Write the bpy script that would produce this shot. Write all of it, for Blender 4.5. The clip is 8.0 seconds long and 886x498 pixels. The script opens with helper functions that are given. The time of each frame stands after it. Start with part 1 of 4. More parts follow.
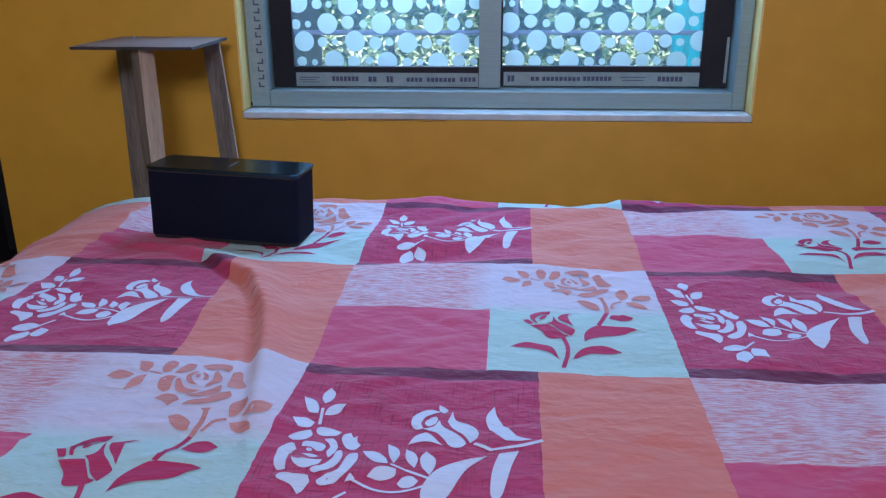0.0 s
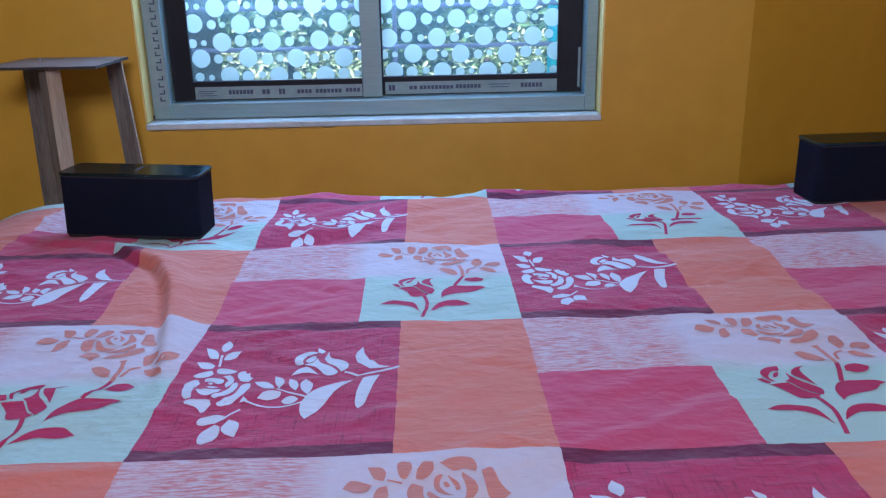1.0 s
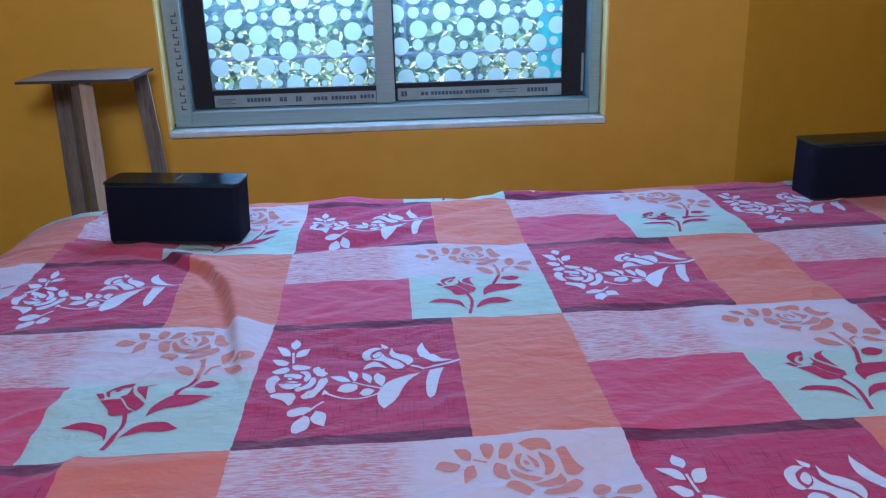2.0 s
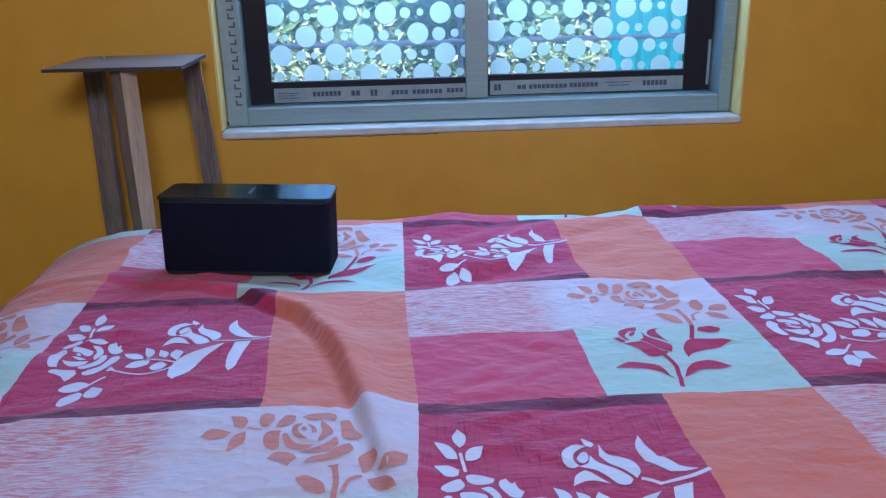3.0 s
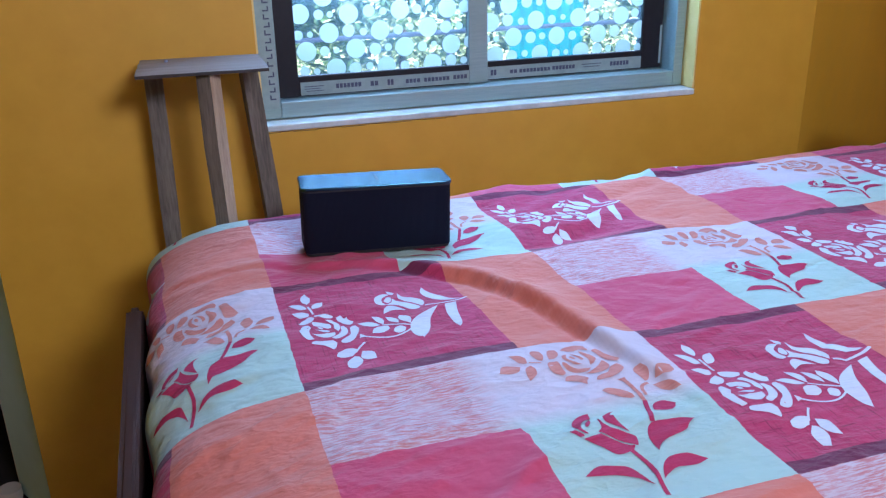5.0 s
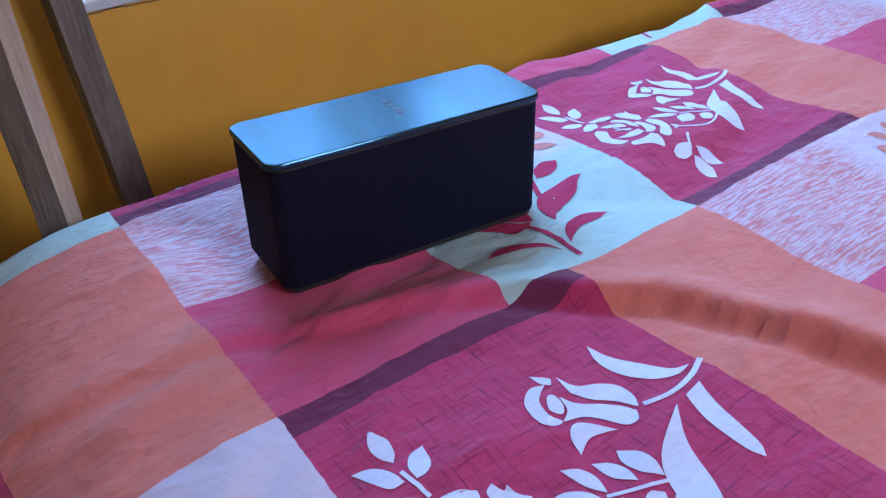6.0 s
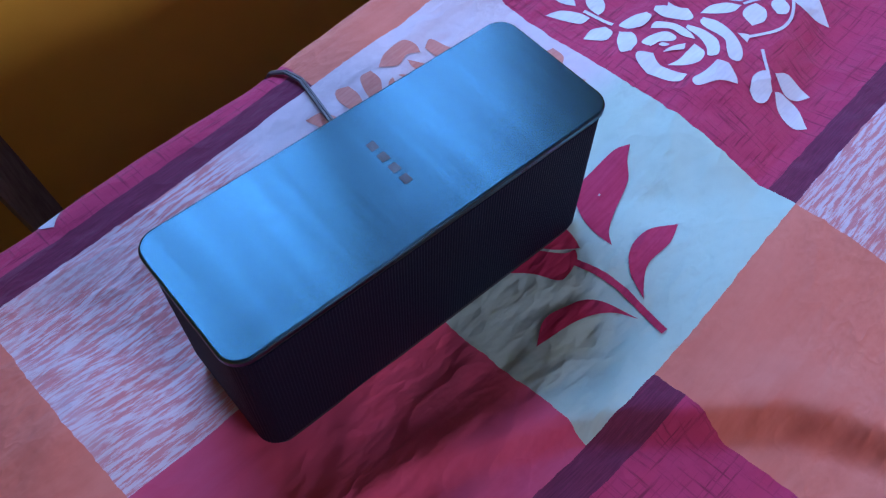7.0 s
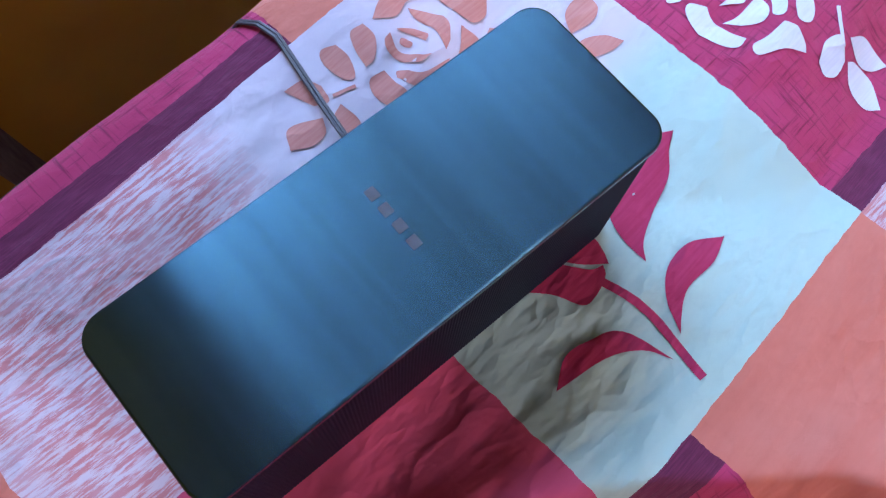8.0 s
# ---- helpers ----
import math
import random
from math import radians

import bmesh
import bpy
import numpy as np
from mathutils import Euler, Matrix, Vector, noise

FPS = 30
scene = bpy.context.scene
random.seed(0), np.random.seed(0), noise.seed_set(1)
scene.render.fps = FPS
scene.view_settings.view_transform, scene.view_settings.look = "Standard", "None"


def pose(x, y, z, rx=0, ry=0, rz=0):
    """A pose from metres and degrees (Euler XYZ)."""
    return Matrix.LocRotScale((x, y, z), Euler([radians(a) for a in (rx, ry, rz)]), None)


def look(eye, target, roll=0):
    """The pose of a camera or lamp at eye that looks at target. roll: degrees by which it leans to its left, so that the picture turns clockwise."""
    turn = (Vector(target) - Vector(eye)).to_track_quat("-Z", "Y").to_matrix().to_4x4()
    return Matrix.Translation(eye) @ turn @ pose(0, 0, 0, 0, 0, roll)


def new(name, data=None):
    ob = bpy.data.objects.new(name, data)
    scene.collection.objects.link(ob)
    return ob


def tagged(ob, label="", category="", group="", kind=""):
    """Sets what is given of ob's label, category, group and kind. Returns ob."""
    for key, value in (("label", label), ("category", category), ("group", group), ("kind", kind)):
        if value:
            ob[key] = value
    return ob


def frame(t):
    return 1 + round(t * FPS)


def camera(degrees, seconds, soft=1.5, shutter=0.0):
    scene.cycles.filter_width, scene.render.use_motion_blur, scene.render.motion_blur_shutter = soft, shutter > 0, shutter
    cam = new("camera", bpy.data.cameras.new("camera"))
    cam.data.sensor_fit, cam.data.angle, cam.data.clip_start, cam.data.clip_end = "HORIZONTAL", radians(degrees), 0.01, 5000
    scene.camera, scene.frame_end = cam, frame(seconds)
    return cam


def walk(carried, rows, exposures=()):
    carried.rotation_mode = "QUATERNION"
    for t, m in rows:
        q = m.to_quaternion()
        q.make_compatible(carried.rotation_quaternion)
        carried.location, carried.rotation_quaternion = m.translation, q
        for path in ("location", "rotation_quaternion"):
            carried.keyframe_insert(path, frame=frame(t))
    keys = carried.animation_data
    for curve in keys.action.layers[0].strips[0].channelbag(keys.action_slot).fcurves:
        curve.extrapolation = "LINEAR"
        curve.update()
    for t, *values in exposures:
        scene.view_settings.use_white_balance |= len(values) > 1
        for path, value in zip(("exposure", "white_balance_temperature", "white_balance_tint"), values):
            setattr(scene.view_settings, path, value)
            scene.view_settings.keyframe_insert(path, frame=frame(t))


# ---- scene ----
cam = camera(55.2, 8.0, soft=1.3)
PATH = [
    (0, (0.252, -1.282, 1.026), (0.091, 0.6, 0.368), -0.4),
    (0.5, (0.287, -1.322, 1.008), (0.233, 0.571, 0.365), -0.4),
    (1, (0.33, -1.519, 1.043), (0.365, 0.38, 0.415), -1.1),
    (1.2, (0.323, -1.624, 1.057), (0.386, 0.274, 0.428), -1.2),
    (2.3, (0.12, -1.583, 1.091), (0.224, 0.308, 0.448), -1.5),
    (2.5, (0.052, -1.439, 1.078), (0.151, 0.452, 0.435), -1.4),
    (3, (-0.005, -1.217, 1.028), (0.094, 0.674, 0.383), -1.3),
    (3.5, (-0.011, -1.21, 1.021), (0.103, 0.678, 0.371), -1.1),
    (4, (-0.065, -1.337, 1.085), (0.132, 0.541, 0.427), -0.8),
    (4.5, (-0.385, -1.468, 1.12), (-0.022, 0.381, 0.448), -0.2),
    (4.7, (-0.527, -1.459, 1.122), (-0.082, 0.367, 0.439), -0.3),
    (5.8, (-0.641, -0.636, 1.044), (0.238, 0.853, 0.038), -3.1),
    (6, (-0.633, -0.453, 1.006), (0.312, 0.903, -0.12), -2.4),
    (6.5, (-0.522, -0.196, 1.023), (0.399, 0.847, -0.413), -1.6),
    (7, (-0.441, -0.059, 1.078), (0.288, 0.644, -0.647), 0.9),
    (7.5, (-0.358, 0.046, 1.048), (0.180, 0.479, -0.829), 5.3),
    (8, (-0.338, 0.071, 1.05), (0.139, 0.438, -0.858), 7.9),
]
EXPOSURES = [(0.0, 1.07, 5450, 26), (1.0, 1.14, 5450, 26), (2.5, 1.1, 5300, 24), (3.0, 1.14, 5400, 25), (3.5, 1.68, 5500, 28), (4.5, 1.66, 5450, 23), (5.8, 1.44, 5550, 31), (6.0, 1.42, 5450, 33), (6.5, 1.7, 5600, 37), (7.0, 1.0, 5500, 40), (7.5, 1.45, 6000, 36), (8.0, 1.58, 6300, 36)]
walk(cam, [(t, look(eye, target, roll)) for t, eye, target, roll in PATH], EXPOSURES)

# ---- world, sun, large lights ----
FLOOR, CEIL = -0.38, 2.5
world = bpy.data.worlds.new("sky")
scene.world = world
world.use_nodes = True
sky = world.node_tree.nodes.new("ShaderNodeTexSky")
sky.sky_type, sky.sun_disc = "NISHITA", False
sky.sun_elevation, sky.sun_rotation = radians(68), radians(200)
world.node_tree.links.new(sky.outputs[0], world.node_tree.nodes["Background"].inputs[0])
world.node_tree.nodes["Background"].inputs[1].default_value = 0.15

sun = new("sun", bpy.data.lights.new("sun", "SUN"))
sun.data.energy, sun.data.angle, sun.data.color = 5.0, radians(0.5), (1.0, 0.97, 0.93)
sun.matrix_basis = look((-0.4, -1.1, 3.0), (0, 0, 0))


def window_light(name, eye, target, wide, high, watts, colour):
    lamp = new(name, bpy.data.lights.new(name, "AREA"))
    lamp.data.shape, lamp.data.size, lamp.data.size_y = "RECTANGLE", wide, high
    lamp.data.energy, lamp.data.color = watts, colour
    lamp.matrix_basis = look(eye, target)
    return lamp


for pane_x, pane_wide in ((-0.06, 0.43), (0.46, 0.46)):
    window_light("window_daylight", (pane_x, 0.90, 1.48), (pane_x, -1.0, 0.9), pane_wide, 0.7, 4.2, (0.42, 0.67, 1.0))
window_light("high_window_daylight", (0.35, -2.62, 2.1), (0.0, 0.7, 0.8), 0.9, 0.5, 17.5, (1.0, 0.94, 0.94))


# ---- materials ----
class Nodes:
    """Short hand for building a node tree."""

    def __init__(self, name):
        self.mat = bpy.data.materials.new(name)
        self.mat.use_nodes = True
        self.nt = self.mat.node_tree
        self.bsdf = self.nt.nodes["Principled BSDF"]

    def put(self, socket, x):
        if isinstance(x, bpy.types.NodeSocket):
            self.nt.links.new(x, socket)
        elif isinstance(x, (tuple, list)) and len(x) == 3 and len(socket.default_value) == 4:
            socket.default_value = (*x, 1)
        else:
            socket.default_value = x

    def m(self, op, a, b=0.0, c=0.0):
        n = self.nt.nodes.new("ShaderNodeMath")
        n.operation = op
        for k, x in enumerate((a, b, c)):
            self.put(n.inputs[k], x)
        return n.outputs[0]

    def coords(self, kind="Object", scale=(1, 1, 1)):
        tc = self.nt.nodes.new("ShaderNodeTexCoord")
        mp = self.nt.nodes.new("ShaderNodeMapping")
        mp.inputs["Scale"].default_value = scale
        self.nt.links.new(tc.outputs[kind], mp.inputs[0])
        return mp.outputs[0]

    def noise(self, vec, scale, detail=4.0, rough=0.55):
        n = self.nt.nodes.new("ShaderNodeTexNoise")
        self.put(n.inputs["Vector"], vec)
        n.inputs["Scale"].default_value, n.inputs["Detail"].default_value, n.inputs["Roughness"].default_value = scale, detail, rough
        return n.outputs["Fac"]

    def ramp(self, x, lo, hi):
        n = self.nt.nodes.new("ShaderNodeMapRange")
        n.inputs["From Min"].default_value, n.inputs["From Max"].default_value = lo, hi
        self.put(n.inputs["Value"], x)
        return n.outputs[0]

    def mix(self, f, a, b):
        n = self.nt.nodes.new("ShaderNodeMix")
        n.data_type = "RGBA"
        self.put(n.inputs["Factor"], f)
        for key, x in ((6, a), (7, b)):
            self.put(n.inputs[key], x)
        return n.outputs[2]

    def bump(self, height, strength=0.3, distance=0.002):
        n = self.nt.nodes.new("ShaderNodeBump")
        n.inputs["Strength"].default_value, n.inputs["Distance"].default_value = strength, distance
        self.put(n.inputs["Height"], height)
        self.nt.links.new(n.outputs[0], self.bsdf.inputs["Normal"])

    def done(self, colour, rough=0.6, metal=0.0, spec=0.5):
        self.put(self.bsdf.inputs["Base Color"], colour)
        self.put(self.bsdf.inputs["Roughness"], rough)
        self.put(self.bsdf.inputs["Metallic"], metal)
        self.put(self.bsdf.inputs["Specular IOR Level"], spec)
        return self.mat


def surface(name, dark, light, scale=20.0, rough=(0.5, 0.7), metal=0.0, relief=0.2, depth=0.001, stretch=(1, 1, 1), spec=0.5):
    """Two-tone surface with grain at two scales and a fine relief."""
    n = Nodes(name)
    p = n.coords(scale=stretch)
    big, fine = n.noise(p, scale * 0.15, 3), n.noise(p, scale, 6)
    f = n.ramp(n.m("ADD", n.m("MULTIPLY", big, 0.5), n.m("MULTIPLY", fine, 0.5)), 0.35, 0.65)
    n.bump(fine, relief, depth)
    return n.done(n.mix(f, dark, light), n.m("ADD", n.m("MULTIPLY", fine, rough[1] - rough[0]), rough[0]), metal, spec)


PLASTER = surface("yellow_wall_paint", (0.565, 0.322, 0.018), (0.645, 0.373, 0.026), 14, (0.42, 0.62), relief=0.12, depth=0.002)
CREAM = surface("cream_reveal_paint", (0.70, 0.55, 0.17), (0.80, 0.64, 0.25), 30, (0.5, 0.7))
# unseen ceiling, darkened to grey so the speaker lid mirrors little of it
CEILING = surface("dimmed_ceiling_paint", (0.22, 0.215, 0.21), (0.28, 0.275, 0.265), 8)
FLOOR_MAT = surface("grey_cement_floor", (0.42, 0.39, 0.35), (0.54, 0.51, 0.46), 9, (0.35, 0.6))
MARBLE = surface("white_marble", (0.40, 0.50, 0.50), (0.68, 0.77, 0.75), 26, (0.25, 0.45), relief=0.05)
ALU = surface("grey_aluminium", (0.23, 0.35, 0.345), (0.30, 0.425, 0.42), 60, (0.35, 0.5), metal=0.35, stretch=(1, 20, 20), relief=0.05)
DARK_ALU = surface("dark_brown_aluminium", (0.008, 0.009, 0.012), (0.014, 0.015, 0.019), 60, (0.4, 0.55), relief=0.05, spec=0.3)
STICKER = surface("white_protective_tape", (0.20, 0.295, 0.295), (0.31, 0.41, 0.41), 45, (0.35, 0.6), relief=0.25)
INK = surface("blue_grey_print", (0.04, 0.055, 0.10), (0.07, 0.09, 0.15), 300)
RUBBER = surface("black_rubber", (0.01, 0.01, 0.01), (0.02, 0.02, 0.02), 100)
WOOD_DARK = surface("dark_brown_wood", (0.022, 0.008, 0.004), (0.045, 0.017, 0.008), 18, (0.5, 0.7), stretch=(12, 1, 12), spec=0.25)
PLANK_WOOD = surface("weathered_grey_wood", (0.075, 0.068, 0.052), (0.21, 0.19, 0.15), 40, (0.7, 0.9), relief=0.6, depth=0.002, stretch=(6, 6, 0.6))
RUBBER_EDGE = surface("dark_edge_tone", (0.02, 0.018, 0.016), (0.05, 0.045, 0.04), 60, (0.7, 0.9))
PLANK_TOP = surface("grey_worn_board", (0.13, 0.12, 0.11), (0.27, 0.26, 0.24), 30, (0.35, 0.6), relief=0.3, stretch=(0.6, 6, 6))
PLANK_PALE = surface("sawn_pale_lit_wood", (0.32, 0.24, 0.15), (0.52, 0.42, 0.28), 40, (0.7, 0.9), relief=0.5, depth=0.002, stretch=(6, 6, 0.6))
JAMB = surface("grey_green_paint", (0.42, 0.64, 0.62), (0.50, 0.72, 0.70), 16, (0.4, 0.6))
PASSAGE_SHADE = surface("shade_dark_plaster", (0.02, 0.02, 0.02), (0.04, 0.04, 0.04), 9)
WHITE = surface("white_plastic", (0.7, 0.7, 0.68), (0.8, 0.8, 0.78), 30, (0.3, 0.5))
LEAF = surface("green_leaves", (0.045, 0.12, 0.03), (0.13, 0.26, 0.07), 5, (0.4, 0.6), relief=0.0)
# yellow-green raised far above leaf green, sunlight put into the colour
LEAF_LIGHT = surface("sun_brightened_leaves", (0.32, 0.42, 0.17), (0.56, 0.64, 0.34), 5, (0.4, 0.6), relief=0.0)
TURQUOISE = surface("turquoise_sheet", (0.005, 0.55, 0.62), (0.01, 0.66, 0.74), 6, (0.4, 0.6))
SOIL = surface("grassy_soil", (0.07, 0.12, 0.04), (0.18, 0.23, 0.10), 3, (0.8, 1.0))
IRON = surface("blue_grey_iron_paint", (0.20, 0.25, 0.40), (0.28, 0.33, 0.48), 40)
CABLE = surface("grey_cable_sheath", (0.05, 0.055, 0.065), (0.08, 0.085, 0.095), 80, (0.35, 0.5))
TICKING = surface("mattress_cover", (0.3, 0.08, 0.1), (0.4, 0.12, 0.14), 30)


def pane_glass():
    n = Nodes("window_glass")
    n.bsdf.inputs["Transmission Weight"].default_value = 1.0
    n.bsdf.inputs["IOR"].default_value = 1.1
    mat = n.done((0.97, 1.0, 0.99), 0.0)
    # dust film catching the daylight, added as a bright veil over the view
    dust_veil = n.nt.nodes.new("ShaderNodeBsdfTranslucent")
    dust_veil.inputs[0].default_value = (0.60, 0.88, 0.90, 1)
    mixer = n.nt.nodes.new("ShaderNodeMixShader")
    n.put(mixer.inputs[0], n.ramp(n.noise(n.coords(), 7, 4), 0.0, 3.4))
    n.nt.links.new(n.bsdf.outputs[0], mixer.inputs[1])
    n.nt.links.new(dust_veil.outputs[0], mixer.inputs[2])
    n.nt.links.new(mixer.outputs[0], n.nt.nodes["Material Output"].inputs[0])
    return mat


GLASS = pane_glass()


def frosted():
    n = Nodes("frosted_white_print")
    p = n.coords()
    n.bsdf.inputs["Transmission Weight"].default_value = 0.0
    mat = n.done(n.mix(n.noise(p, 90), (0.86, 0.88, 0.88), (0.92, 0.93, 0.93)), 0.8)
    tr = n.nt.nodes.new("ShaderNodeBsdfTranslucent")
    tr.inputs[0].default_value = (0.88, 1.0, 0.86, 1)
    mixer = n.nt.nodes.new("ShaderNodeMixShader")
    mixer.inputs[0].default_value = 0.95
    n.nt.links.new(n.bsdf.outputs[0], mixer.inputs[1])
    n.nt.links.new(tr.outputs[0], mixer.inputs[2])
    n.nt.links.new(mixer.outputs[0], n.nt.nodes["Material Output"].inputs[0])
    return mat


FROST = frosted()

# size of the printed repeat: half a period across, one row deep
HALF, ROW = 0.470, 0.363
DARK_W, HEATHER_W = 0.615, 0.48


def cloth_bump(n, uv):
    """Weave and crumpled ridges, in patches with smoother cloth between them."""
    weave = n.noise(n.nt.nodes["uvscale"].outputs[0], 1400, 2)
    ridges = []
    for sx, sy, size in ((0.8, 1.25, 11), (0.85, 1.5, 27)):
        f = n.m("ABSOLUTE", n.m("SUBTRACT", n.noise(stretched(n, uv, sx, sy), size, 3, 0.5), 0.5))
        ridges.append(n.m("MAXIMUM", n.m("SUBTRACT", 1.0, n.m("MULTIPLY", f, 7.0)), 0.0))
    patches = n.ramp(n.noise(uv, 5.5, 2), 0.36, 0.62)
    ridge = n.m("ADD", n.m("MULTIPLY", ridges[0], 0.55), n.m("MULTIPLY", n.m("MULTIPLY", ridges[1], patches), 0.34))
    crumple = n.m("ADD", n.m("MULTIPLY", n.noise(uv, 18, 3, 0.5), 0.9), ridge)
    n.bump(n.m("ADD", n.m("MULTIPLY", weave, 0.05), crumple), 0.42, 0.010)


def cloth_uv(n, scale=(1, 1, 1)):
    uv = n.nt.nodes.new("ShaderNodeUVMap")
    uv.uv_map = "cloth"
    mp = n.nt.nodes.new("ShaderNodeMapping")
    mp.name = "uvscale"
    mp.inputs["Scale"].default_value = scale
    n.nt.links.new(uv.outputs[0], mp.inputs[0])
    return mp.outputs[0]


def stretched(n, uv, sx, sy):
    mp = n.nt.nodes.new("ShaderNodeMapping")
    mp.inputs["Scale"].default_value = (sx, sy, 1)
    n.nt.links.new(uv, mp.inputs[0])
    return mp.outputs[0]


def sheet_material():
    n = Nodes("printed_cotton")
    uv = cloth_uv(n)
    sep = n.nt.nodes.new("ShaderNodeSeparateXYZ")
    n.nt.links.new(uv, sep.inputs[0])
    wob = n.m("MULTIPLY", n.m("SUBTRACT", n.noise(uv, 60, 3), 0.5), 0.010)
    u = n.m("ADD", n.m("DIVIDE", sep.outputs[0], HALF), wob)
    v = n.m("ADD", n.m("DIVIDE", n.m("MULTIPLY", sep.outputs[1], -1.0), ROW), wob)
    row = n.m("FLOOR", v)
    fy = n.m("SUBTRACT", v, row)
    a = n.m("FLOORED_MODULO", n.m("ADD", n.m("ADD", u, row), 1.0), 2.0)
    second = n.m("GREATER_THAN", a, 1.0)
    fx = n.m("FRACT", a)
    # woven streaks along and across the cloth
    along, across = n.noise(stretched(n, uv, 22, 320), 1, 4, 0.65), n.noise(stretched(n, uv, 380, 18), 1, 4, 0.65)
    fine = n.noise(stretched(n, uv, 60, 900), 1, 3)
    patch = n.noise(uv, 7, 3)
    slub = n.ramp(n.m("MAXIMUM", along, across), 0.54, 0.68)
    dark = n.mix(n.m("MULTIPLY", slub, 0.75), n.mix(n.ramp(patch, 0.3, 0.7), (0.40, 0.032, 0.10), (0.46, 0.045, 0.13)), (0.13, 0.010, 0.04))
    band = n.mix(n.ramp(fine, 0.35, 0.65), (0.105, 0.014, 0.048), (0.16, 0.024, 0.07))
    edge = n.m("GREATER_THAN", n.m("ABSOLUTE", n.m("SUBTRACT", fy, 0.5)), 0.434)
    dark = n.mix(edge, dark, band)
    soft = n.noise(stretched(n, uv, 9, 60), 1, 4, 0.6)
    orange = n.mix(n.ramp(soft, 0.3, 0.7), (0.55, 0.158, 0.112), (0.60, 0.198, 0.145))
    first = n.mix(n.m("GREATER_THAN", fx, DARK_W), dark, orange)
    streak = n.ramp(n.noise(stretched(n, uv, 40, 330), 1, 5, 0.7), 0.45, 0.54)
    streak = n.m("MULTIPLY", streak, n.ramp(n.noise(uv, 16, 3), 0.10, 0.5))
    heather = n.mix(n.m("MULTIPLY", streak, 0.9), (0.54, 0.48, 0.54), (0.50, 0.17, 0.17))
    crimson = n.mix(n.ramp(soft, 0.3, 0.7), (0.485, 0.058, 0.125), (0.525, 0.078, 0.155))
    left = n.mix(n.m("GREATER_THAN", fy, 0.49), heather, crimson)
    pale = n.mix(n.ramp(fy, 0.42, 0.52), n.mix(patch, (0.51, 0.485, 0.55), (0.56, 0.525, 0.59)), n.mix(patch, (0.345, 0.535, 0.485), (0.385, 0.575, 0.52)))
    top_fade = n.m("MULTIPLY", n.m("LESS_THAN", fy, 0.49), n.ramp(fx, HEATHER_W - 0.09, HEATHER_W))
    left = n.mix(top_fade, left, pale)
    other = n.mix(n.m("GREATER_THAN", fx, HEATHER_W), left, pale)
    cloth_bump(n, uv)
    n.bsdf.inputs["Sheen Weight"].default_value = 0.15
    return n.done(n.mix(second, first, other), 0.85, 0.0, 0.25)


def ink_on_cloth(name, dark, light):
    n = Nodes(name)
    uv = cloth_uv(n)
    f = n.ramp(n.noise(stretched(n, uv, 30, 420), 1, 4), 0.35, 0.65)
    cloth_bump(n, uv)
    return n.done(n.mix(f, dark, light), 0.85, 0.0, 0.25)


SHEET = sheet_material()
PRINT_WHITE = ink_on_cloth("pale_print", (0.54, 0.61, 0.70), (0.60, 0.67, 0.74))
PRINT_ORANGE = ink_on_cloth("orange_print", (0.50, 0.200, 0.165), (0.55, 0.255, 0.215))
PRINT_RED = ink_on_cloth("red_print", (0.38, 0.028, 0.085), (0.44, 0.04, 0.11))


# ---- building helpers ----
def mesh_object(name, bm, material, parent=None, label="", smooth=False):
    me = bpy.data.meshes.new(name)
    bmesh.ops.recalc_face_normals(bm, faces=bm.faces)
    bm.to_mesh(me)
    bm.free()
    for p in me.polygons:
        p.use_smooth = smooth
    me.materials.append(material)
    ob = new(name, me)
    if parent:
        ob.parent = parent
    if label:
        ob["label"] = label
    return ob


def part(name, bm, material, parent, label="", smooth=False):
    return mesh_object(name, bm, material, parent, label, smooth)


def box(x0, x1, y0, y1, z0, z1, bevel=0.0, segments=2, bm=None):
    bm = bm or bmesh.new()
    made = bmesh.ops.create_cube(bm, size=1.0, matrix=Matrix.Translation(((x0 + x1) / 2, (y0 + y1) / 2, (z0 + z1) / 2)) @ Matrix.Diagonal((x1 - x0, y1 - y0, z1 - z0, 1)))
    if bevel:
        edges = list({e for v in made["verts"] for e in v.link_edges})
        bmesh.ops.bevel(bm, geom=edges, offset=bevel, segments=segments, affect="EDGES", profile=0.5)
    return bm


def board(a, b, wide, thick, bevel=0.002, rough=0.0, seed=1, turn=0.0):
    """A squared timber from a to b, a little uneven."""
    a, b = Vector(a), Vector(b)
    bm = bmesh.new()
    rnd = random.Random(seed)
    rings = 9
    axis = (b - a).normalized()
    side = axis.cross(Vector((0, 1, 0))).normalized()
    front = side.cross(axis).normalized()
    spin = Matrix.Rotation(radians(turn), 3, axis)
    side, front = spin @ side, spin @ front
    last = None
    for k in range(rings):
        c = a.lerp(b, k / (rings - 1))
        ring = []
        for sx, sy in ((-1, -1), (1, -1), (1, 1), (-1, 1)):
            ring.append(bm.verts.new(c + side * (sx * wide / 2 + rnd.uniform(-rough, rough)) + front * (sy * thick / 2 + rnd.uniform(-rough, rough))))
        if last:
            for i in range(4):
                bm.faces.new((last[i], last[(i + 1) % 4], ring[(i + 1) % 4], ring[i]))
        else:
            bm.faces.new(ring[::-1])
        last = ring
    bm.faces.new(last)
    long_edges = [e for e in bm.edges if abs((e.verts[0].co - e.verts[1].co).normalized().dot(axis)) > 0.8]
    bmesh.ops.bevel(bm, geom=long_edges, offset=bevel, segments=1, affect="EDGES")
    return bm


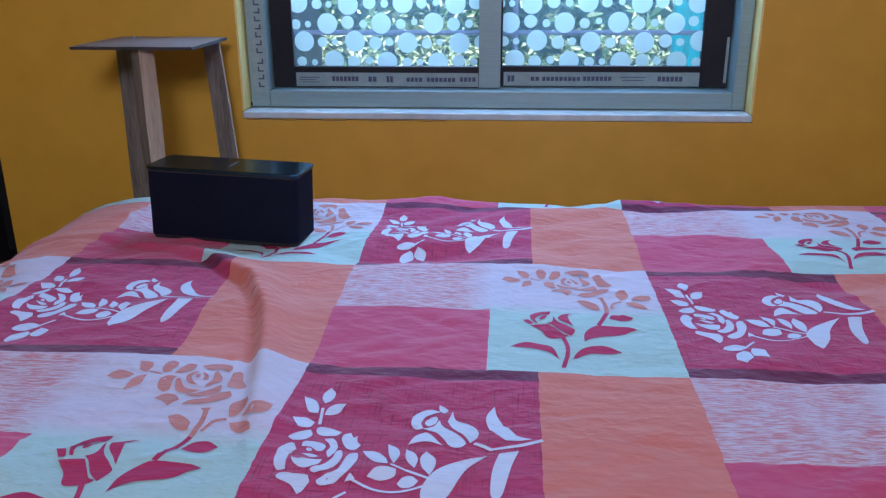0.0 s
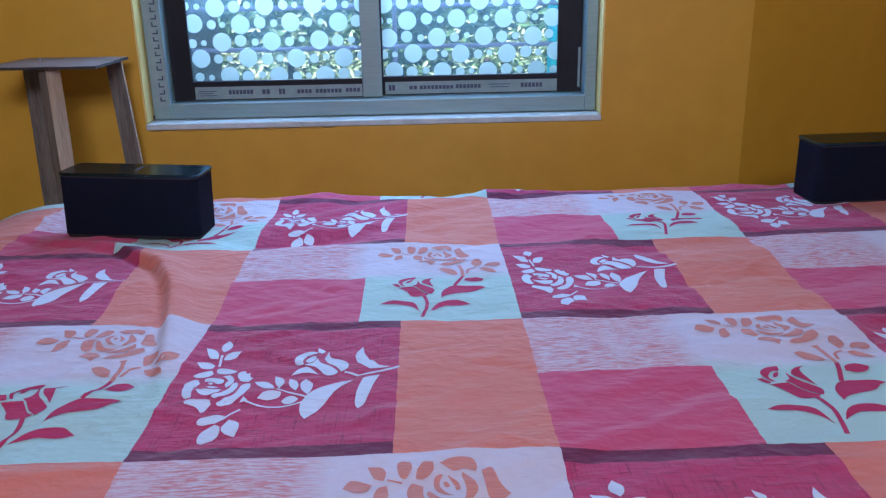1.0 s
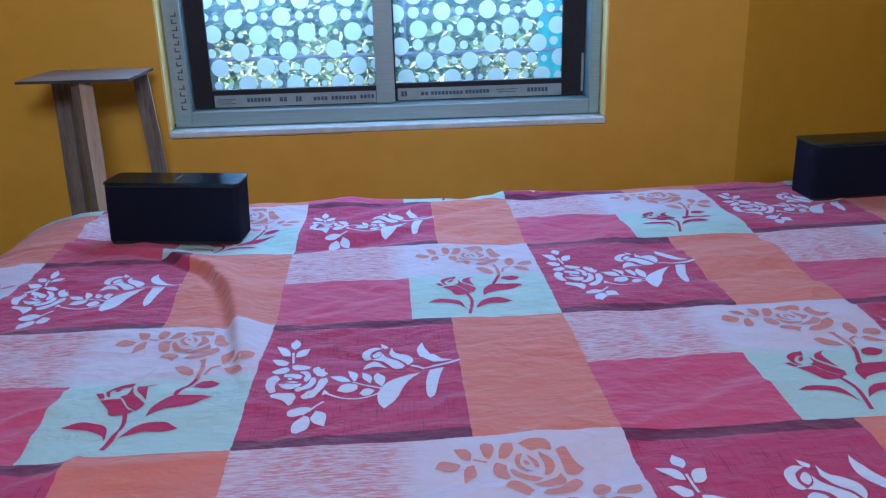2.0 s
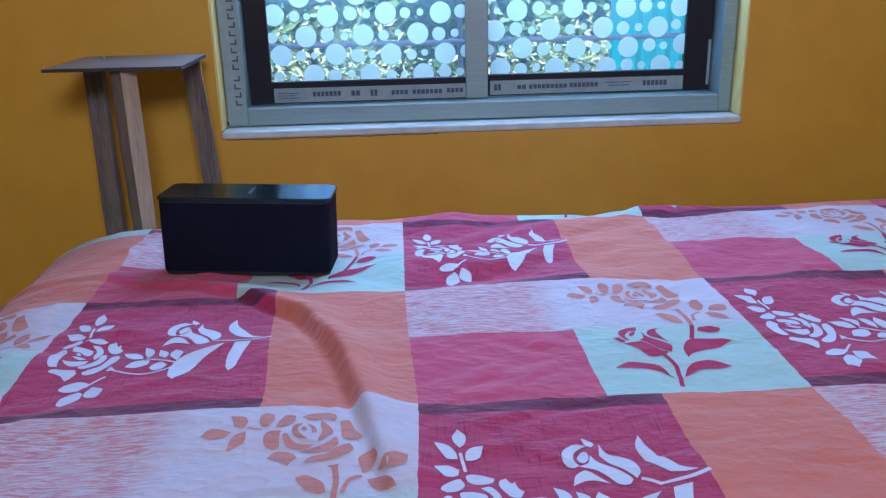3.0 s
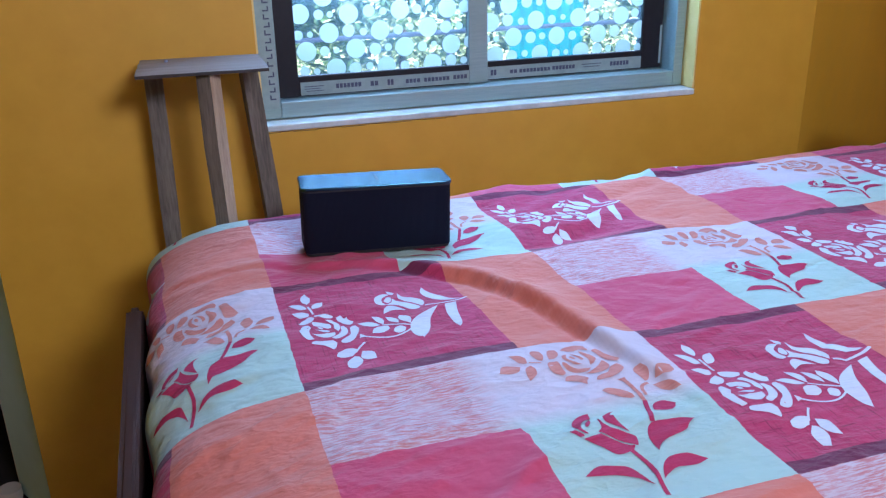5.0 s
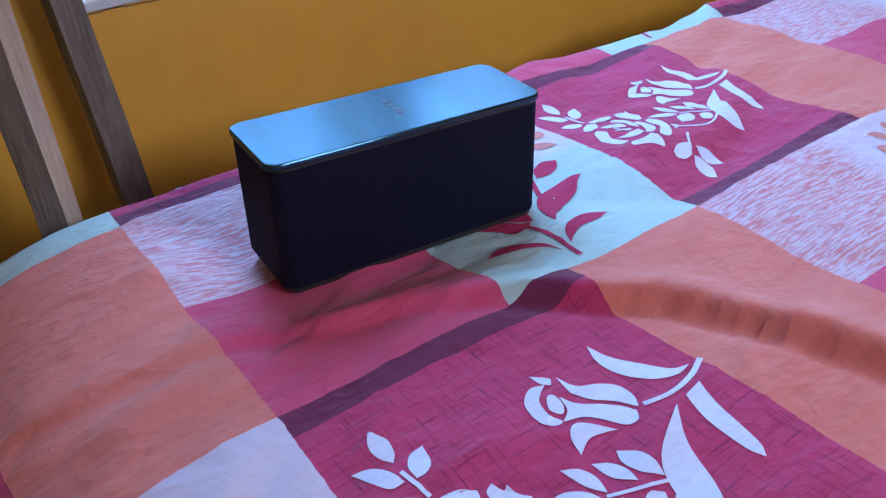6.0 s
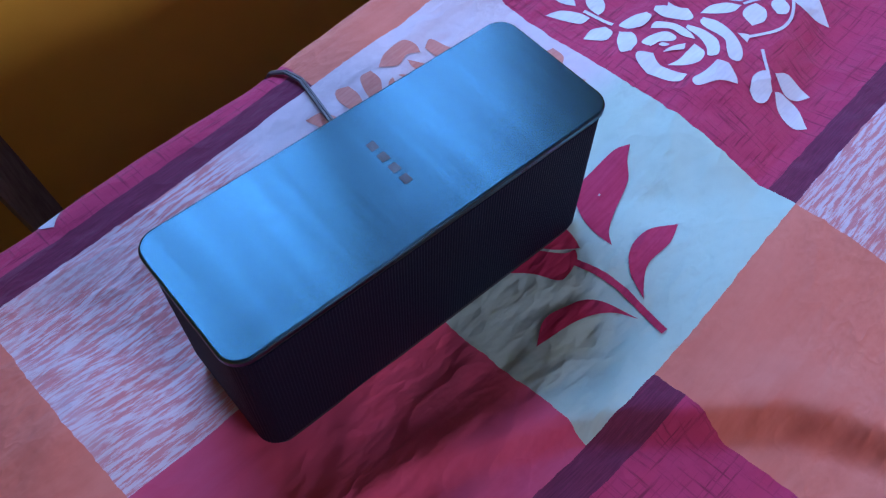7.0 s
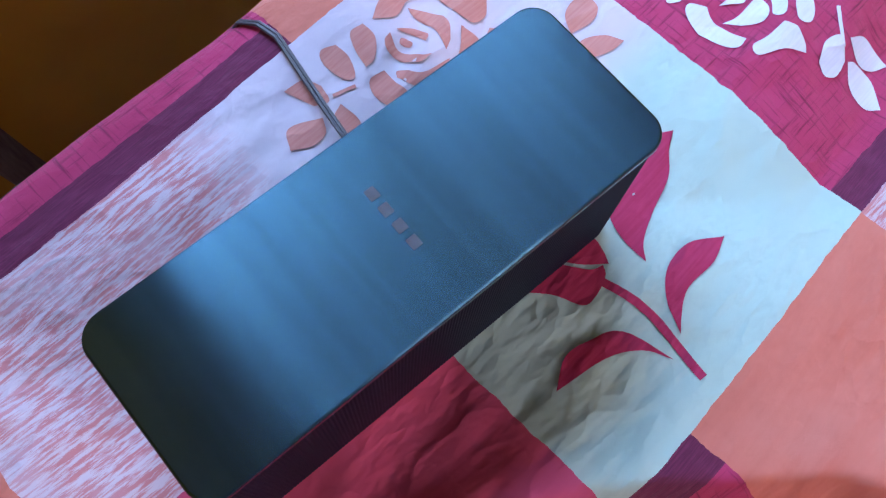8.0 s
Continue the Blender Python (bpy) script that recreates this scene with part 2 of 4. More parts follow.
def tube(points, radius, sides=8):
    """A round bar or cable through the points."""
    bm = bmesh.new()
    pts = [Vector(p) for p in points]
    last = None
    for k, p in enumerate(pts):
        d = (pts[min(k + 1, len(pts) - 1)] - pts[max(k - 1, 0)]).normalized()
        ref = Vector((0, 0, 1)) if abs(d.z) < 0.9 else Vector((0, 1, 0))
        a = d.cross(ref).normalized()
        b = d.cross(a)
        ring = [bm.verts.new(p + radius * (math.cos(q) * a + math.sin(q) * b)) for q in (2 * math.pi * i / sides for i in range(sides))]
        if last:
            for i in range(sides):
                bm.faces.new((last[i], last[(i + 1) % sides], ring[(i + 1) % sides], ring[i]))
        else:
            bm.faces.new(ring)
        last = ring
    bm.faces.new(last[::-1])
    return bm


def empty(name, at=(0, 0, 0), rz=0.0):
    ob = new(name)
    ob.matrix_basis = pose(*at, 0, 0, rz)
    return ob


def structure(name, bm, material, label, category):
    return tagged(mesh_object(name, bm, material), label, category, kind="structure")


# ---- the room ----
WY, OUT = 0.70, 0.92
OX0, OX1, OZ0, OZ1 = -0.398, 0.795, 0.655, 1.87
DX0, DX1, DTOP = -1.90, -1.03, 1.65
EAST, WEST, SOUTH = 2.40, -2.50, -2.6
BEND_X = 1.175

wall = box(DX1, OX0, WY, OUT, FLOOR, CEIL)
box(OX1, BEND_X, WY, OUT, FLOOR, CEIL, bm=wall)
box(OX0, OX1, WY, OUT, FLOOR, OZ0, bm=wall)
box(OX0, OX1, WY, OUT, OZ1, CEIL, bm=wall)
# past the bend the wall runs slantwise away
BACK_Y = WY + (EAST - BEND_X) * math.tan(radians(30))
rings = [[wall.verts.new((x, y, z)) for x, y in ((BEND_X, WY), (EAST, BACK_Y), (EAST, BACK_Y + 0.22), (BEND_X, WY + 0.22))] for z in (FLOOR, CEIL)]
wall.faces.new(rings[0][::-1])
wall.faces.new(rings[1])
for k in range(4):
    wall.faces.new((rings[0][k], rings[0][(k + 1) % 4], rings[1][(k + 1) % 4], rings[1][k]))
box(DX0, DX1, WY, OUT, DTOP, CEIL, bm=wall)
box(WEST, DX0, WY, OUT, FLOOR, CEIL, bm=wall)
structure("wall_north", wall, PLASTER, "yellow-ochre painted plaster wall with window and doorway", "wall")
structure("wall_east", box(EAST, EAST + 0.2, SOUTH, BACK_Y + 0.22, FLOOR, CEIL), PLASTER, "yellow-ochre painted plaster wall", "wall")
south = box(WEST - 0.2, EAST + 0.2, SOUTH - 0.2, SOUTH, FLOOR, 1.8)
box(WEST - 0.2, EAST + 0.2, SOUTH - 0.2, SOUTH, 2.4, CEIL, bm=south)
box(WEST - 0.2, -0.2, SOUTH - 0.2, SOUTH, 1.8, 2.4, bm=south)
box(0.9, EAST + 0.2, SOUTH - 0.2, SOUTH, 1.8, 2.4, bm=south)
structure("wall_south", south, PLASTER, "yellow-ochre painted plaster wall with a high window opening", "wall")
structure("wall_west", box(WEST - 0.2, WEST, SOUTH, OUT, FLOOR, CEIL), PLASTER, "yellow-ochre painted plaster wall", "wall")
structure("floor", box(WEST - 0.2, EAST + 0.2, SOUTH - 0.2, OUT, FLOOR - 0.1, FLOOR, bm=box(BEND_X, EAST + 0.2, OUT, BACK_Y + 0.3, FLOOR - 0.1, FLOOR)), FLOOR_MAT, "grey cement floor", "floor")
structure("ceiling", box(WEST - 0.2, EAST + 0.2, SOUTH - 0.2, OUT, CEIL, CEIL + 0.15, bm=box(BEND_X, EAST + 0.2, OUT, BACK_Y + 0.3, CEIL, CEIL + 0.15)), CEILING, "unseen ceiling slab, coloured grey to stay dark in reflections", "ceiling")

# unlit passage behind the doorway, a closed box coloured near black as shade
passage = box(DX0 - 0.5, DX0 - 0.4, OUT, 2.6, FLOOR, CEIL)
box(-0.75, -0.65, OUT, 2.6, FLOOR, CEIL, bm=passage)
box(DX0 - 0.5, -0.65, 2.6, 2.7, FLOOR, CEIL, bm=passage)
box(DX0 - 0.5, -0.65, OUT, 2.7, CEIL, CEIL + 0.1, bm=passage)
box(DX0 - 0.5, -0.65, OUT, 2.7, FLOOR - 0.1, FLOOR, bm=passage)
structure("passage_walls", passage, PASSAGE_SHADE, "unlit passage behind the doorway, its shade put into the wall colour", "wall")

# grey-green door leaf standing ajar into the passage
door = tagged(empty("door_1", (DX1 - 0.002, 0.772, FLOOR), 122.3), "narrow grey-green painted door leaf standing ajar", "door", kind="structure")
part("leaf", box(0, 0.20, -0.012, 0.012, 0.01, 2.0, 0.002), JAMB, door)
# light on the leaf's edge, drawn as a thin white bar
part("lit_edge", box(0.20, 0.204, -0.012, 0.012, 0.01, 2.0), WHITE, door, "thin white line for the leaf's lit edge")

# ---- window ----
window = tagged(empty("window_1", (0, 0, 0)), "sliding aluminium window with dotted frosted glass and dark sashes", "window", kind="structure")
sill = box(OX0 + 0.001, OX1 - 0.001, WY - 0.004, 0.90, OZ0 + 0.001, 0.672, 0.003)
part("window_sill", sill, MARBLE, window, "white marble sill")
FY = 0.757
jl = part("window_frame", box(OX0 + 0.006, -0.345, FY, 0.87, 0.674, OZ1 - 0.004, 0.002), ALU, window, "grey aluminium side section")
jr = part("window_frame", box(0.760, OX1 - 0.006, FY, 0.87, 0.674, OZ1 - 0.004, 0.002), ALU, window, "grey aluminium side section")
track = part("window_track", box(-0.3448, 0.7598, FY, 0.87, 0.674, 0.714, 0.002), ALU, window, "grey aluminium bottom track")
part("window_frame", box(-0.3448, 0.7598, FY, 0.87, OZ1 - 0.05, OZ1 - 0.004, 0.002), ALU, window)
for x0, x1 in ((OX0, OX0 + 0.005), (OX1 - 0.005, OX1)):
    part("reveal", box(x0 + 0.0002, x1 - 0.0002, WY + 0.002, 0.86, 0.674, OZ1), CREAM, window, "cream painted reveal")


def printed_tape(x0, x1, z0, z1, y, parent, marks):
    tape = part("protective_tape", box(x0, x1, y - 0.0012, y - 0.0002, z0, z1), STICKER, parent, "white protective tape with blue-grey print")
    w, h = x1 - x0, z1 - z0
    for a, b, c, d in marks:
        # a word is a row of short bars, a thin rule one long bar
        count = max(1, round((b - a) / 0.022)) if d - c > 0.2 else 1
        bars = bmesh.new()
        for k in range(count):
            p, q = a + (b - a) * k / count, a + (b - a) * (k + (0.78 if count > 1 else 1.0)) / count
            box(x0 + p * w, x0 + q * w, y - 0.0018, y - 0.0013, z0 + c * h, z0 + d * h, bm=bars)
        part("print_bar", bars, INK, tape)


def sash(x0, x1, left, right, y, marks, left_mat, right_mat):
    """A sliding sash with stiles, rails, one pane and its dots."""
    s = part("sash", box(x0, x0 + left, y, y + 0.02, 0.716, OZ1 - 0.052, 0.0015), left_mat, window, "aluminium sash stile")
    part("stile", box(x1 - right, x1, y, y + 0.02, 0.716, OZ1 - 0.052, 0.0015), right_mat, s)
    gx0, gx1 = x0 + left, x1 - right
    part("bottom_rail", box(gx0, gx1, y, y + 0.02, 0.716, 0.766, 0.0015), DARK_ALU, s)
    part("top_rail", box(gx0, gx1, y, y + 0.02, OZ1 - 0.1, OZ1 - 0.052, 0.0015), DARK_ALU, s)
    pane = part("pane", box(gx0, gx1, y + 0.008, y + 0.012, 0.767, OZ1 - 0.101), GLASS, s, "clear glass with frosted dots")
    pane.visible_shadow = False
    printed_tape(gx0 + 0.004, gx1 - 0.001, 0.719, 0.752, y, s, marks)
    return pane, gx0, gx1


def dots(pane, x0, x1, y, shift):
    """Frosted discs in staggered rows: large, middle and small ones in a fixed order that repeats."""
    order = ((0.0, 0.0245), (0.050, 0.0155), (0.086, 0.0095), (0.131, 0.0242), (0.178, 0.0122), (0.2095, 0.0078))
    period = 0.257
    rnd = random.Random(7)
    bm = bmesh.new()
    for k in range(25):
        z = 0.778 + 0.0455 * k
        start = x0 - period + (shift + 0.052 * (k % 2) - 0.012 * (k // 2)) % period
        for turn in range(5):
            for at, r in order:
                cx, cz = start + turn * period + at + rnd.uniform(-0.002, 0.002), z + rnd.uniform(-0.003, 0.003)
                if not x0 - r * 0.7 < cx < x1 + r * 0.7 or cz > OZ1 - 0.13:
                    continue
                ring = []
                for q in range(28):
                    a = 2 * math.pi * q / 28
                    ring.append(bm.verts.new((min(max(cx + r * math.cos(a), x0 + 0.0005), x1 - 0.0005), y - 0.0006, max(cz + r * math.sin(a), 0.7675))))
                bm.faces.new(ring)
    ob = part("frosted_dots", bm, FROST, pane, "white frosted dots of several sizes")
    tagged(ob, kind="stuff")
    ob.visible_shadow = False


TAPE_L = [(0.02, 0.13, 0.62, 0.68), (0.02, 0.11, 0.45, 0.50), (0.03, 0.13, 0.28, 0.33), (0.20, 0.35, 0.38, 0.72), (0.40, 0.45, 0.35, 0.72), (0.50, 0.54, 0.30, 0.75), (0.61, 0.70, 0.35, 0.66), (0.72, 0.88, 0.35, 0.66), (0.90, 0.99, 0.38, 0.70)]
TAPE_R = [(0.02, 0.06, 0.30, 0.75), (0.14, 0.19, 0.36, 0.66), (0.20, 0.40, 0.36, 0.66), (0.41, 0.56, 0.38, 0.70), (0.60, 0.73, 0.62, 0.68), (0.61, 0.72, 0.40, 0.46), (0.79, 0.92, 0.36, 0.72)]
pane_a, a0, a1 = sash(-0.343, 0.216, 0.052, 0.052, 0.80, TAPE_L, DARK_ALU, ALU)
dots(pane_a, a0, a1, 0.808, 0.10)
pane_b, b0, b1 = sash(0.1700, 0.759, 0.050, 0.064, 0.825, TAPE_R, DARK_ALU, DARK_ALU)
dots(pane_b, b0, b1, 0.833, 0.03)
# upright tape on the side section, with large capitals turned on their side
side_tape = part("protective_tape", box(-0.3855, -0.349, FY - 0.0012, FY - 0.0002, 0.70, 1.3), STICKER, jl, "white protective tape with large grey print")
for z0, count in ((0.722, 4), (0.803, 10), (1.03, 4), (1.11, 8)):
    bars = bmesh.new()
    for k in range(count):
        z = z0 + 0.0185 * k
        box(-0.3695, -0.355, FY - 0.0018, FY - 0.0013, z, z + 0.0035, bm=bars)
        box(-0.3695 + 0.011 * (k % 2), -0.3660 + 0.011 * (k % 2), FY - 0.0018, FY - 0.0013, z + 0.0036, z + 0.012, bm=bars)
    part("print_bar", bars, INK, side_tape)

# fittings of the window: drain hole, pale strip by the sash, hairline joint under the sill
part("drain_hole", box(-0.3965, -0.3895, 0.7545, 0.7566, 0.676, 0.686, 0.001), RUBBER, jl, "black drain hole")
part("wool_strip", box(0.7505, 0.7575, 0.8235, 0.8248, 0.728, 0.835, 0.0005), STICKER, window, "pale worn sealing strip")
joint = bmesh.new()
for k in range(16):
    x = -0.388 + 0.030 * k
    zz = 0.6525 + 0.0011 * math.sin(1.7 * k)
    box(x, x + 0.0305, WY - 0.0006, WY + 0.002, zz, zz + 0.0013, bm=joint)
part("sill_joint", joint, RUBBER_EDGE, window, "dark hairline joint under the sill")

# iron grille outside
grille = tagged(empty("window_grille"), "blue-grey painted iron window grille outside the glass", "grille", kind="structure")
for k in range(10):
    z = 0.72 + 0.113 * k
    part("grille_bar", tube([(OX0, 0.97, z), (OX1, 0.97, z)], 0.0065), IRON, grille)
for x in (OX0 + 0.02, 0.165, 0.25, OX1 - 0.02):
    part("grille_upright", tube([(x, 0.978, 0.66), (x, 0.978, OZ1)], 0.007), IRON, grille)
for z in (0.70, 1.80):
    for x in (OX0 + 0.02, OX1 - 0.02):
        part("grille_lug", tube([(x, 0.975, z), (x, 0.915, z)], 0.006), IRON, grille)

# ---- outdoors ----
ground = bmesh.new()
bmesh.ops.create_grid(ground, x_segments=40, y_segments=40, size=60, matrix=Matrix.Translation((0, 60.9, FLOOR - 0.35)))
structure("ground", ground, SOIL, "grassy brown soil outside the house", "ground")


def bush(name, x0, x1, y0, y1, z0, z1, count, size, material, label, seed):
    """A leafy hedge: twigs and many small folded leaves with gaps."""
    rnd = random.Random(seed)
    verts, faces = [], []
    clumps = [(rnd.uniform(x0, x1), rnd.uniform(y0, y1), rnd.uniform(z0, z1), rnd.uniform(0.12, 0.32)) for _ in range(max(12, count // 90))]
    for _ in range(count):
        cx, cy, cz, cr = rnd.choice(clumps)
        c = Vector((rnd.gauss(cx, cr * 0.6), rnd.gauss(cy, cr * 0.5), max(z0, rnd.gauss(cz, cr * 0.6))))
        turn = Euler((rnd.uniform(-1.2, 1.2), rnd.uniform(-1.2, 1.2), rnd.uniform(0, 6.28))).to_matrix()
        s = size * rnd.uniform(0.6, 1.4)
        base = len(verts)
        for p in ((0, -1, 0), (0.38, -0.2, 0.12), (0, 1, -0.1), (-0.38, -0.2, 0.12)):
            verts.append(c + turn @ (Vector(p) * s))
        faces += [(base, base + 1, base + 2), (base, base + 2, base + 3)]
    me = bpy.data.meshes.new("leaves")
    me.from_pydata(verts, [], faces)
    me.materials.append(material)
    thing = tagged(empty(name), label, "bush")
    ob = new("leaves", me)
    ob.parent = thing
    tagged(ob, kind="stuff")
    for k in range(5):
        x = x0 + (x1 - x0) * (k + 0.5) / 5
        part("stem", tube([(x, (y0 + y1) / 2, FLOOR - 0.4), (x + rnd.uniform(-0.2, 0.2), (y0 + y1) / 2, (z0 + z1) / 2), (x + rnd.uniform(-0.3, 0.3), y0, z1)], 0.02, 6), WOOD_DARK, thing)
    return thing


bush("shrub", -2.2, 3.4, 3.4, 4.2, FLOOR - 0.35, 0.55, 22000, 0.026, LEAF_LIGHT, "sunlit yellow-green leafy shrub outside the window", 4)
bush("hedge", -4.0, 6.0, 5.0, 6.5, FLOOR - 0.3, 1.15, 60000, 0.075, LEAF, "tall dense green hedge behind the shrub", 5)
bush("far_hedge", -6.0, 9.0, 8.0, 9.5, FLOOR - 0.3, 1.5, 16000, 0.13, LEAF, "dense dark green trees far behind the hedge", 6)
panel = tagged(empty("turquoise_panel", (1.05, 2.25, FLOOR - 0.35)), "turquoise painted metal sheet standing outside the window", "panel")
sheet_bm = bmesh.new()
prev = None
for k in range(25):
    x = -0.18 + 0.36 * k / 24
    y = 0.012 * math.sin(k * math.pi / 2)
    cur = [sheet_bm.verts.new((x, y, 0)), sheet_bm.verts.new((x, y, 2.4))]
    if prev:
        sheet_bm.faces.new((prev[0], cur[0], cur[1], prev[1]))
    prev = cur
bmesh.ops.solidify(sheet_bm, geom=sheet_bm.faces[:], thickness=0.004)
part("corrugated_sheet", sheet_bm, TURQUOISE, panel)
part("batten", box(-0.18, 0.18, 0.02, 0.05, 1.2, 1.25, 0.003), PLANK_WOOD, panel)

# ---- bed ----
BX0, BX1, BY0, BY1, TOP = -0.69, 1.75, -1.42, 0.390, 0.55
bed = tagged(empty("bed_frame", (0, 0, FLOOR)), "dark brown polished wooden bed frame under a printed sheet", "bed")
D = -FLOOR
foot = bmesh.new()
outline = [(BY0 - 0.04, 0.32 + 0.0), (BY0 - 0.04, 0.84)]
outline += [(BY1 - 0.25 + 0.09 * math.sin(a), 0.77 + 0.09 * math.cos(a)) for a in (math.pi / 2 * k / 8 for k in range(9))]
outline += [(BY1 - 0.16, 0.32)]
rows_ = [[foot.verts.new((x, y, z)) for y, z in outline] for x in (-0.726, -0.700)]
foot.faces.new(rows_[0])
foot.faces.new(rows_[1][::-1])
for k in range(len(outline)):
    foot.faces.new((rows_[0][k], rows_[0][(k + 1) % len(outline)], rows_[1][(k + 1) % len(outline)], rows_[1][k]))
bmesh.ops.bevel(foot, geom=[e for e in foot.edges if abs(e.verts[0].co.x - e.verts[1].co.x) < 1e-6], offset=0.008, segments=3, affect="EDGES")
part("footboard", foot, WOOD_DARK, bed)
for y in (BY0 + 0.02, BY1 - 0.06):
    part("side_rail", box(-0.699, BX1 + 0.05, y - 0.015, y + 0.015, 0.34, 0.56, 0.004), WOOD_DARK, bed)
for x in (-0.686, BX1):
    for y in (BY0 + 0.05, BY1 - 0.10):
        part("leg", box(x - 0.013 if x > 0 else x - 0.012, x + 0.05, y - 0.03, y + 0.03, 0.0, 0.36, 0.004), WOOD_DARK, bed)
part("headboard", box(BX1 + 0.055, BX1 + 0.09, BY0 - 0.04, BY1, 0.0, 1.25, 0.01), WOOD_DARK, bed)
mattress = tagged(mesh_object("mattress", box(BX0 + 0.03, BX1, BY0 + 0.05, BY1 - 0.03, 0.19, TOP - 0.11, 0.03, 4), TICKING), "thick cotton mattress hidden under the printed sheet", "mattress")

# cloth height over the plan, in metres
FOLD = [(-0.62, 0.13), (-0.47, 0.10), (-0.34, 0.055), (-0.25, 0.005), (-0.145, -0.09), (-0.085, -0.23), (-0.052, -0.36), (-0.025, -0.49), (0.0, -0.60)]
FOLD_H = [0.004, 0.007, 0.010, 0.014, 0.0195, 0.022, 0.019, 0.009, 0.0]
WAVES = []
rng = random.Random(11)
for k in range(30):
    ang = rng.gauss(0.12, 0.45) + math.pi / 2
    length = rng.uniform(0.035, 0.22)
    WAVES.append((math.cos(ang) * 2 * math.pi / length, math.sin(ang) * 2 * math.pi / length, rng.uniform(0, 6.28), 0.0085 * length))


CREASES = []
for k in range(230):
    CREASES.append((rng.uniform(-0.75, 1.7), rng.uniform(-1.45, 0.4), rng.gauss(0.05, 0.38), rng.uniform(0.03, 0.13), rng.uniform(0.006, 0.011), rng.uniform(0.0016, 0.0050) * rng.choice((1, 1, -1))))

# fine short wrinkles, most of them running with the bed's width
for k in range(420):
    CREASES.append((rng.uniform(-0.75, 1.2), rng.uniform(-1.2, 0.4), rng.gauss(-0.15, 0.5), rng.uniform(0.02, 0.09), rng.uniform(0.005, 0.008), rng.uniform(0.0014, 0.0036) * rng.choice((1, -1))))

# longer, softer folds over the foot end
for k in range(44):
    CREASES.append((rng.uniform(-0.66, -0.12), rng.uniform(-1.1, 0.25), rng.gauss(0.35, 0.35), rng.uniform(0.06, 0.17), rng.uniform(0.007, 0.014), rng.uniform(0.0030, 0.0065)))


def smooth01(x):
    x = np.clip(x, 0, 1)
    return x * x * (3 - 2 * x)


def relief(x, y):
    """Height of folds and creases over the flat cloth."""
    x, y = np.atleast_1d(np.asarray(x, float)), np.atleast_1d(np.asarray(y, float))
    wx = x + 0.02 * np.sin(7 * y + 1.3) + 0.012 * np.sin(19 * x + 11 * y)
    wy = y + 0.02 * np.sin(6 * x + 0.4) + 0.010 * np.sin(17 * y - 13 * x)
    h = np.zeros_like(x)
    mask = 0.35 + 0.65 * smooth01(0.5 + 0.6 * np.sin(3.1 * x + 1.0) * np.sin(4.3 * y + 0.5) + 0.3 * np.sin(9 * x - 5 * y))
    for kx, ky, ph, amp in WAVES:
        h += amp * np.sin(kx * wx + ky * wy + ph)
    h *= mask * 0.75
    for cx, cy, ang, half, wide, amp in CREASES:
        ca, sa = math.cos(ang), math.sin(ang)
        near = np.flatnonzero((np.abs(x - cx) < 1.6 * half + 0.03) & (np.abs(y - cy) < 1.6 * half + 0.03))
        if len(near):
            a, b = (x.flat[near] - cx) * ca + (y.flat[near] - cy) * sa, -(x.flat[near] - cx) * sa + (y.flat[near] - cy) * ca
            b = b + 0.25 * a * a / half
            h.flat[near] += amp * np.exp(-np.abs(b) / wide) * np.exp(-(a / half) ** 2 * 2)
    # the long fold, steep on its near side
    best = np.full_like(x, 9.0)
    signed, tall = np.zeros_like(x), np.zeros_like(x)
    for (ax, ay), (bx, by), ha, hb in zip(FOLD, FOLD[1:], FOLD_H, FOLD_H[1:]):
        dx, dy = bx - ax, by - ay
        t = np.clip(((x - ax) * dx + (y - ay) * dy) / (dx * dx + dy * dy), 0, 1)
        d = np.hypot(x - ax - t * dx, y - ay - t * dy)
        s = np.sign(dx * (y - ay) - dy * (x - ax))
        closer = d < best
        best = np.where(closer, d, best)
        signed = np.where(closer, s, signed)
        tall = np.where(closer, ha + t * (hb - ha), tall)
    width = np.where(signed > 0, 0.036, 0.0085)
    h += 1.0 * tall * np.exp(-(best / width) ** 2) - 0.20 * tall * np.where(signed > 0, 0.0, np.exp(-((best - 0.018) / 0.008) ** 2))
    # the mattress gives under the loudspeaker
    h -= 0.0135 * smooth01(1.0 - np.maximum(np.abs(x + 0.2545) - 0.135, np.abs(y - 0.172) - 0.045) / 0.10)
    # the surface rises a little towards the far head end
    h += 0.008 * smooth01((x - 0.4) / 0.9) * smooth01((y + 0.35) / 0.5)
    return h


# the cloth rolls over the foot end and over the far and near sides
def roll_table(a, b, n=60):
    """Arc length along a quarter ellipse, with offset and drop."""
    q = np.linspace(0, math.pi / 2, n)
    off, drop = a * np.sin(q), b * (1 - np.cos(q))
    arc = np.concatenate([[0], np.cumsum(np.hypot(np.diff(off), np.diff(drop)))])
    return arc, off, drop


ROLLS = {"foot": (BX0 + 0.20, roll_table(0.20, 0.10)), "far": (BY1 - 0.022, roll_table(0.022, 0.022)), "near": (BY0 + 0.03, roll_table(0.03, 0.03))}


def roll(s, key, sign):
    start, (arc, off, drop) = ROLLS[key]
    over = np.maximum(0, (s - start) * sign)
    o = np.interp(over, arc, off)
    d = np.interp(over, arc, drop) + np.maximum(0, over - arc[-1])
    return np.where(over > 0, start + sign * o, s), d


